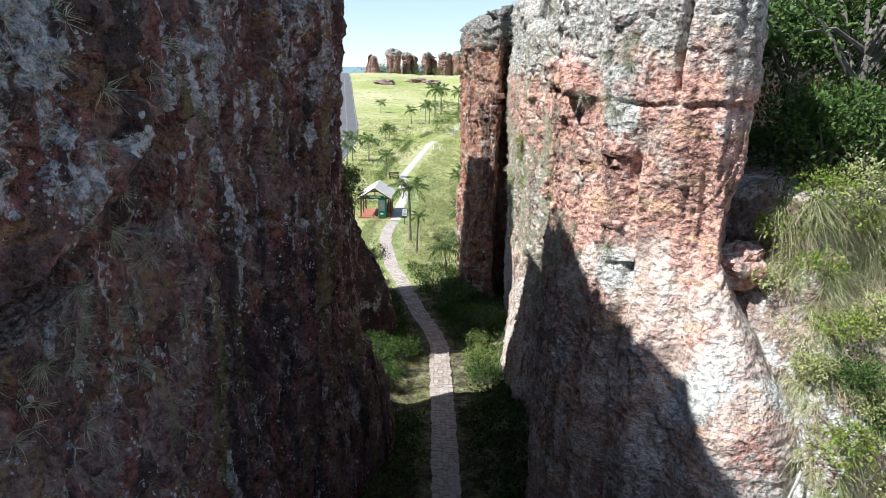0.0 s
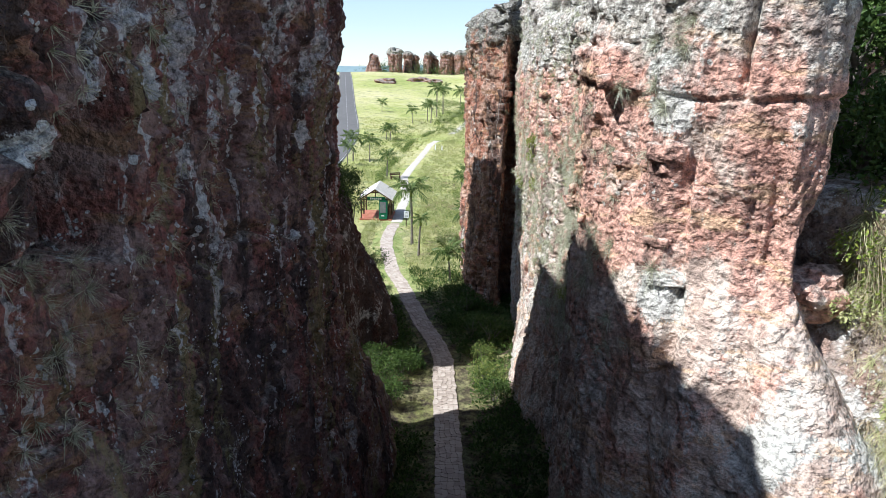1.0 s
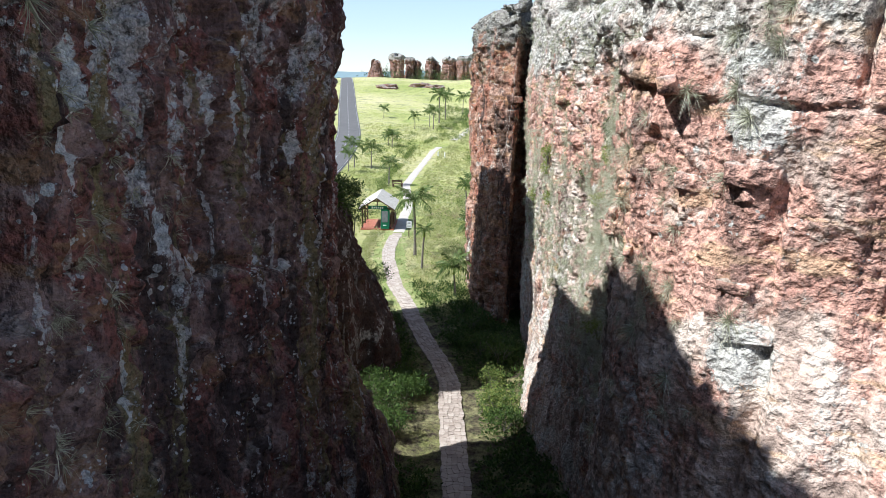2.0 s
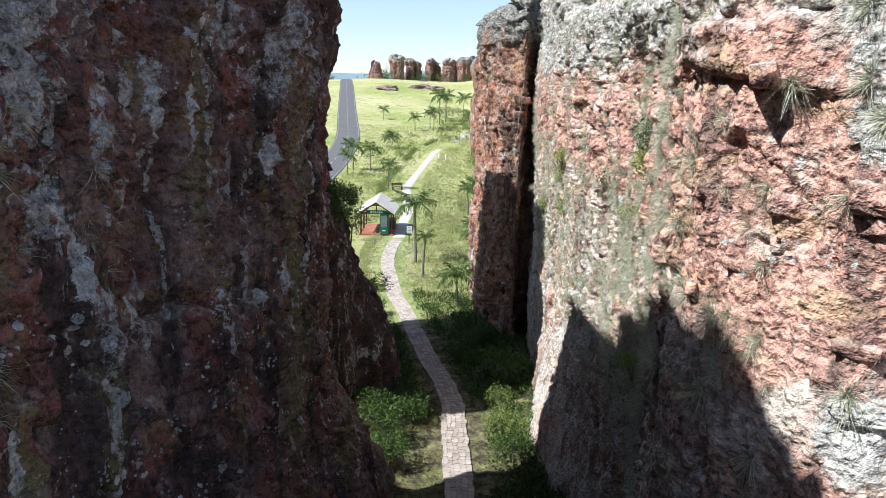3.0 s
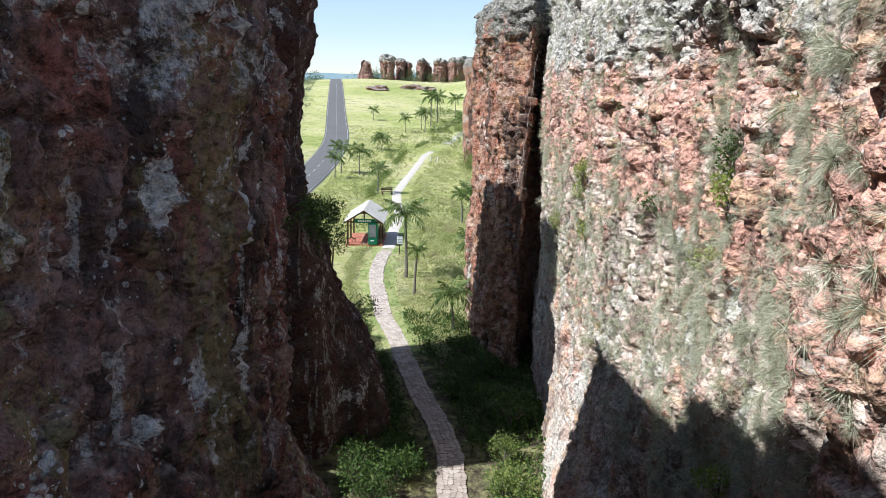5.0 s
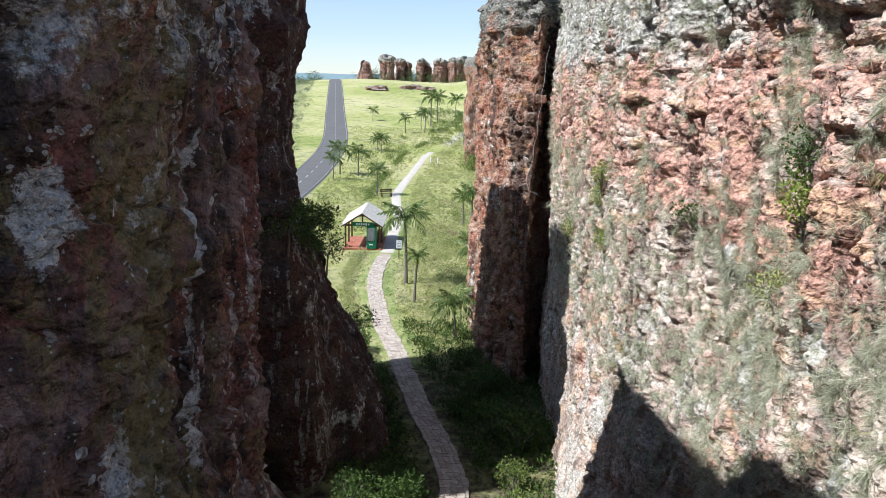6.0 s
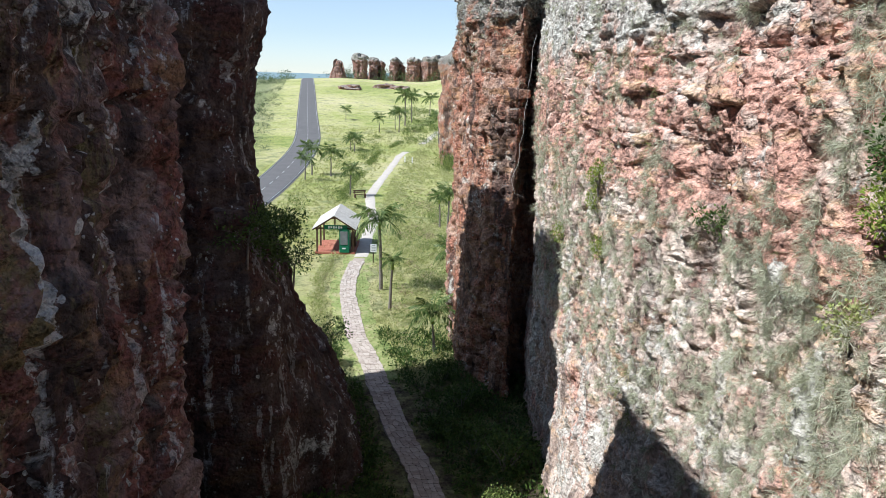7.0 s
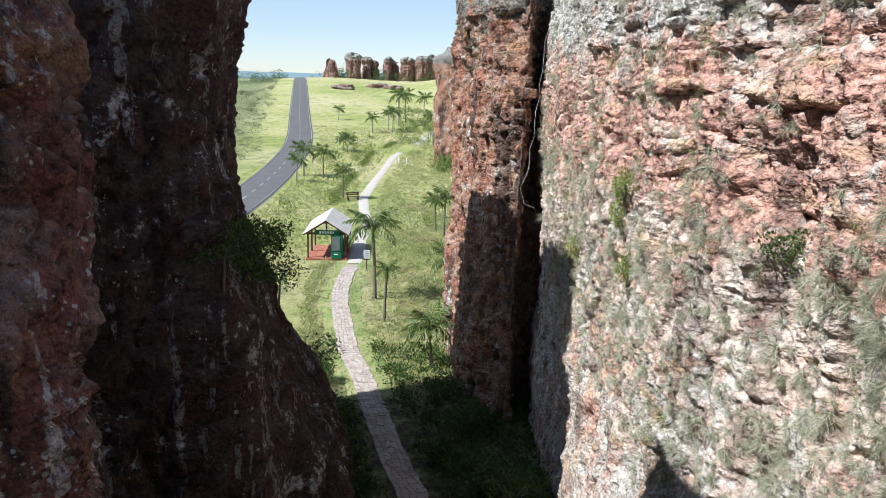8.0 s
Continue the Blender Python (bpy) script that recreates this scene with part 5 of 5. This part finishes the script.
tufts("cliff_tufts", third_tower, 420, lambda c, n: (c[:, 1] < 46) & (c[:, 0] < 5.5) & (c[:, 2] > 8.5) & ((c[:, 2] > 13.6) | (c[:, 0] > 3.0)), 18, 0.26, BROMELIAD, "grey tufts on the crown of the red tower", "cliff plants")
for ob, n, keep in ((left_tower, 140, lambda c, n: (c[:, 0] > -4.6) & (c[:, 1] > 6) & (c[:, 1] < 24) & (c[:, 2] > 16.2)), (right_tower, 120, lambda c, n: (c[:, 0] < 5.0) & (c[:, 1] > 18) & (c[:, 2] > 15.9))):
    tufts("crown_plants", ob, n, keep, 34, 0.4, BROMELIAD, "spiky grey plants along the rim of the tower", "cliff plants", 1.5, 0.3, 0.016, 0.8)


# green growth in the clefts of the sunny face
for k, (y0, z0, h, w, n, mat) in enumerate([(31.4, 10.4, 0.9, 0.45, 900, LEAF_LIME), (31.2, 11.2, 0.7, 0.4, 600, LEAF_LIME), (30.9, 9.4, 0.8, 0.4, 700, LEAF_LIME), (21.7, 12.5, 0.8, 0.5, 900, LEAF), (21.6, 11.9, 0.8, 0.55, 900, LEAF_LIME), (21.6, 10.9, 0.6, 0.5, 500, LEAF_SCRUB),
                                            (25.8, 11.1, 0.6, 0.6, 800, LEAF), (34.9, 8.7, 0.8, 0.7, 900, LEAF_LIME), (19.6, 8.2, 0.5, 0.5, 400, LEAF_LIME)]):
    c, m = spots(right_tower, 1, lambda c, n: (abs(c[:, 1] - y0) < 0.12) & (abs(c[:, 2] - z0 + 0.35 * h) < 0.12) & (n[:, 0] < 0), rng)
    if len(c):
        shrub("bush", tuple(c[0] + 0.04 * m[0]), h, w, n, 0.055, mat, "green leafy plant growing in a cleft of the cliff", 600 + k, group="green plants in the cliff", lean=(-0.12, 0))
tufts("cliff_tufts", right_tower, 420, lambda c, n: on_sunny(c, n) & (tufted(c) > 0.5), 34, 0.15, GRASS, "green and straw-coloured tufts among the bromeliads", "cliff plants", 0.4, 0.6, 0.014, 1.5)
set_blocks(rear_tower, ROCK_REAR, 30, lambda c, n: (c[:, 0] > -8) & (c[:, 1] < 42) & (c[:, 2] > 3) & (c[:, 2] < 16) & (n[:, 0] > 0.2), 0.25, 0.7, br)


def vine(points, r0, label):
    """A thin hanging root, sagging between its holds."""
    pts = [Vector(p) for p in points]
    fine_pts = []
    for a, b in zip(pts, pts[1:]):
        for s in range(5):
            q = a.lerp(b, s / 5)
            fine_pts.append(q + Vector((0.03 * math.sin(7 * q.z), 0.05 * math.sin(5 * q.z + 1), 0)))
    fine_pts.append(pts[-1])
    tagged(part("vine", tube(bmesh.new(), fine_pts, [r0] * len(fine_pts), 5), DEAD_WOOD), label, "vine", "hanging roots on the cliff")


vine([(2.45, 35.5, 14.6), (2.3, 35.4, 12.8), (2.15, 35.3, 11.2), (1.95, 35.1, 10.5), (2.0, 35.0, 10.1), (2.3, 35.0, 10.0)], 0.006, "thin pale root hanging in the cleft between the towers")


# ---- overgrown bank beside the sunny tower ----
def bank_y(x, z):
    return 10.2 + 0.45 * (z - 8.0) - 0.10 * (x - 6.0) + 0.9 * smooth(6.2, 5.2, x) + 0.35 * vnoise(np.stack([x * 0.8, z * 0.8, 0 * x], -1))


bx, bz = np.meshgrid(np.linspace(5.0, 16, 120), np.concatenate([np.linspace(0, 12.2, 130), [12.35, 12.45, 12.5, 12.6, 12.7]]))
by = bank_y(bx.ravel(), np.minimum(bz.ravel(), 12.2)).reshape(bx.shape)
by = by + np.concatenate([np.zeros(130), [0.4, 1.2, 3.0, 6.0, 14.0]])[:, None]
p = np.stack([bx, by, bz], -1).reshape(-1, 3)
p[:, 1] += 0.35 * fbm(p * 1.1, 4) + 0.12 * fbm(p * 4.0, 3)
bank_me = shade(grid_mesh("bank", p, 135, 120))
bank = tagged(part("bank", bank_me, ROCK_BANK), "steep overgrown bank of pale weathered rock beside the tower", "bank", kind="structure")


def on_bank(x0, x1, z0, z1):
    return lambda c, n: (c[:, 0] > x0) & (c[:, 0] < x1) & (c[:, 2] > z0) & (c[:, 2] < z1)


tufts("bank_grass", bank, 800, lambda c, n: on_bank(5.75, 10, 6.5, 12.8)(c, n) & (patchy(c, (0.9, 0.9, 0.9), 3.0) > -0.3), 50, 0.4, BANK_GRASS, "long arching green grass on the bank", "grass", 0.4, 0.9, 0.013, 0.8)
tufts("bank_grass", bank, 260, on_bank(5.7, 10, 6.5, 12.6), 44, 0.4, STRAW, "dry straw-coloured grass hanging on the bank", "grass", 0.0, 1.1, 0.013, 0.8)
for k, (x, z, h, w, mat, leaf) in enumerate([(5.7, 10.6, 0.6, 0.8, LEAF_SCRUB, 0.06), (6.2, 10.9, 0.6, 0.9, LEAF_LIME, 0.06), (6.9, 9.0, 0.6, 0.8, LEAF_SCRUB, 0.06), (6.0, 9.5, 0.5, 0.6, LEAF_SCRUB, 0.06), (5.9, 11.3, 0.75, 0.9, LEAF_LIME, 0.07), (6.3, 8.4, 0.8, 1.0, LEAF_LIME, 0.07), (6.6, 9.4, 0.6, 0.8, LEAF, 0.07), (7.4, 12.5, 1.5, 1.5, LEAF, 0.11), (6.9, 11.6, 0.7, 0.9, LEAF_LIME, 0.06), (7.3, 8.7, 0.8, 1.0, LEAF, 0.08), (7.2, 10.2, 0.7, 0.9, LEAF_SCRUB, 0.07), (6.4, 12.0, 0.8, 1.1, LEAF_LIME, 0.07), (7.1, 12.1, 0.9, 1.2, LEAF_SCRUB, 0.07), (7.9, 11.9, 0.9, 1.2, LEAF_LIME, 0.08), (7.8, 10.9, 0.8, 1.0, LEAF_LIME, 0.07), (6.5, 10.1, 0.6, 0.9, LEAF_LIME, 0.06), (7.9, 9.6, 0.8, 1.1, LEAF_SCRUB, 0.07), (6.9, 7.9, 0.7, 0.9, LEAF_SCRUB, 0.07)]):
    y = float(bank_y(np.array([x]), np.array([min(z, 12.2)]))[0]) + (0.8 if z > 12.2 else 0.1)
    shrub("bush", (x, y, z - 0.1), h, w, 900, leaf, mat, "bright green bush growing on the overgrown bank", 500 + k, group="bushes on the bank", lean=(0, -0.15))


def tree(at, height, spread, n, leaf, mat, seed, label, group=""):
    """A small tree: tapered trunk, forking limbs, and a crown of leaves in uneven clumps."""
    r = np.random.RandomState(seed)
    thing = empty("tree", pose(*at), label, "tree", group)
    bm = bmesh.new()
    tube(bm, [(0, 0, -0.4), (0.05, 0.03, height * 0.3), (0.12, -0.05, height * 0.62)], [0.05 * height, 0.036 * height, 0.02 * height], 8)
    part("trunk", bm, BARK, thing)
    pieces = []
    for k in range(9):
        a, up = k * 2.4 + r.uniform(0, 0.6), r.uniform(0.35, 0.62)
        start = Vector((0.1 * up, 0, height * up))
        tip = Vector((spread * r.uniform(0.3, 0.75) * math.cos(a), spread * r.uniform(0.3, 0.75) * math.sin(a), height * r.uniform(0.62, 0.98)))
        bm = bmesh.new()
        tube(bm, [start, start.lerp(tip, 0.5) + Vector((0, 0, 0.06 * height)), tip], [0.018 * height, 0.011 * height, 0.004 * height], 6)
        part("limb", bm, BARK, thing)
        for _ in range(3):
            c = np.array(tip) + r.normal(size=3) * spread * 0.2
            pieces.append(clump_leaves(c, np.array([0.3, 0.3, 0.22]) * spread * r.uniform(0.6, 1.3), n // 27, leaf, r, 0.35))
    part("crown", leaf_mesh("crown", pieces), mat, thing)
    return thing


for k, (x, y, z, h, s) in enumerate([(8.2, 14.6, 12.3, 4.2, 2.6), (10.5, 14.0, 12.3, 4.6, 2.8), (9.2, 17.5, 12.3, 5.5, 3.2), (12.5, 16.5, 12.3, 6.0, 3.4), (7.6, 16.2, 12.2, 3.4, 2.0), (14.5, 14.5, 12.3, 5.0, 3.0), (12.0, 20.5, 12.3, 7.0, 4.0)]):
    tree((x, y, z), h, s, 3600, 0.15, LEAF, 700 + k, "dense dark green tree in the shade behind the tower", "trees behind the sunny tower")

# tall grass leaning out beside the tower, and dead branches on the bank
grass_root = np.array([[5.95, 12.35, 12.0]])
thing = empty("grass_clump", pose(0, 0, 0), "tall clump of arching grass with dry hanging leaves", "grass")
part("green_tuft", leaf_mesh("green_tuft", [blades(grass_root, unit(np.array([[0.25, -0.4, 0.8]])), 120, np.array([1.1]), 0.012, 0.55, 0.7, rng, 4)]), GRASS, thing)
part("dry_tuft", leaf_mesh("dry_tuft", [blades(grass_root, unit(np.array([[0.1, -0.7, 0.1]])), 90, np.array([1.0]), 0.011, 1.3, 0.6, rng, 4)]), STRAW, thing, "dry straw-coloured hanging blades")
for k, (a, b) in enumerate([((5.35, 10.4, 8.15), (5.9, 10.25, 8.35)), ((5.75, 10.1, 8.2), (5.45, 10.0, 7.55)), ((5.4, 10.35, 8.1), (5.5, 10.1, 7.5))]):
    a, b = Vector(a), Vector(b)
    bm = tube(bmesh.new(), [a, a.lerp(b, 0.35) + Vector((0, -0.04, 0.04)), a.lerp(b, 0.7) + Vector((0, -0.03, -0.02)), b], [0.03, 0.026, 0.02, 0.01], 7)
    tagged(part("dead_branch", bm, DEAD_WOOD), "bleached dead branch lying on the bank", "branch", "dead branches on the bank")

bm = bmesh.new()
bmesh.ops.create_icosphere(bm, subdivisions=4, radius=1.0)
for v in bm.verts:
    v.co = Vector((v.co.x * 0.5, v.co.y * 0.5, v.co.z * 0.4)) * (1 + 0.3 * noise.noise(v.co * 1.7) + 0.12 * noise.noise(v.co * 5))
boulder = tagged(part("boulder", bm, ROCK_RIGHT), "pink and grey boulder wedged at the foot of the tower", "boulder")
boulder.location = (5.3, 12.25, 10.95)

# leafy growth on the foot of the shaded tower behind
for k, (y0, z0, h, s, n, leaf) in enumerate([(36.8, 7.6, 1.2, 1.05, 2400, 0.10), (32.9, 8.6, 0.9, 1.0, 1000, 0.11), (34.6, 7.6, 0.9, 0.9, 900, 0.10), (33.6, 8.1, 0.8, 0.8, 700, 0.10), (38.5, 6.6, 0.8, 0.9, 900, 0.09), (42.2, 2.2, 1.0, 1.0, 1200, 0.09)]):
    c, m = spots(rear_tower, 1, lambda c, n: (abs(c[:, 1] - y0) < 0.25) & (abs(c[:, 2] - z0) < 0.15) & (n[:, 0] > 0.2), rng)
    tree(tuple(c[0] + np.array([0.15, -0.1 if k else 0.0, 0])), h, s, n, leaf, LEAF, 801 + k, "dark leafy shrub rooted on the rock face", "shrubs on the rock foot")
for k, (x, y) in enumerate([(6.9, 12.9), (8.2, 12.7), (9.6, 12.9), (7.4, 13.8), (6.5, 13.6)]):
    shrub("bush", (x, y, 12.3), 1.7, 1.7, 1500, 0.11, LEAF, "dense dark bush at the top of the bank", 540 + k, group="bushes on the bank")

x = rng.uniform(6.0, 15, 150)
y = rng.uniform(12.3, 18, 150)
pieces = [clump_leaves(np.array([a, b, 12.5 + 0.2]), (0.5, 0.5, 0.4), 60, 0.13, rng, 0.3) for a, b in zip(x, y)]
tagged(part("undergrowth", leaf_mesh("undergrowth", pieces), LEAF), "dark undergrowth below the trees on the bank", "undergrowth", kind="stuff")


# ---- flagstones of the path ----
def flagstones():
    """Irregular flat stones across the path: corners of a jittered net, drawn in for the joints."""
    r = np.random.RandomState(5)
    ys = np.arange(20.0, 65.0, 0.25)
    n = 5
    net = []
    for j, y in enumerate(ys):
        row = []
        for i in range(n + 1):
            f = i / n * 2 - 1
            row.append((path_x(y) + f * 0.52 + (r.uniform(-0.075, 0.075) if 0 < i < n else r.uniform(-0.05, 0.05)), y + r.uniform(-0.10, 0.10)))
        net.append(row)
    rest = []
    count = 0
    for j in range(len(ys) - 1):
        for i in range(n):
            c = np.array([net[j][i], net[j][i + 1], net[j + 1][i + 1], net[j + 1][i]])
            m = c.mean(0)
            cut = []
            for k in range(4):
                a, b = c[k], c[(k + 1) % 4]
                cut += [a + (b - a) * 0.16, b + (a - b) * 0.16]
            ring = m + (np.array(cut) - m) * 0.975
            z = land_at(*m) + 0.055
            h = 0.018 + r.uniform(0, 0.016)
            low = np.column_stack([ring, np.full(8, z - 0.02)])
            high = np.column_stack([m + (ring - m) * 0.95, np.full(8, z + h)])
            tilt = r.uniform(-0.03, 0.03, 2)
            high[:, 2] += (high[:, :2] - m) @ tilt
            v = np.concatenate([low, high])
            faces = [tuple(range(8, 16))] + [(k, (k + 1) % 8, 8 + (k + 1) % 8, 8 + k) for k in range(8)]
            if 29 < ys[j] < 46 and count < 300:
                me = bpy.data.meshes.new("stone")
                me.from_pydata((v - [m[0], m[1], z]).tolist(), [], faces)
                me.materials.append(STONE)
                ob = new("stone", me)
                ob.location = (m[0], m[1], z)
                ob.parent = footpath
                count += 1
            else:
                rest.append((v, faces))
    verts, faces, at = [], [], 0
    for v, f in rest:
        verts += v.tolist()
        faces += [tuple(k + at for k in q) for q in f]
        at += len(v)
    me = bpy.data.meshes.new("stones")
    me.from_pydata(verts, [], faces)
    tagged(part("stones", me, STONE, footpath), kind="stuff")


flagstones()
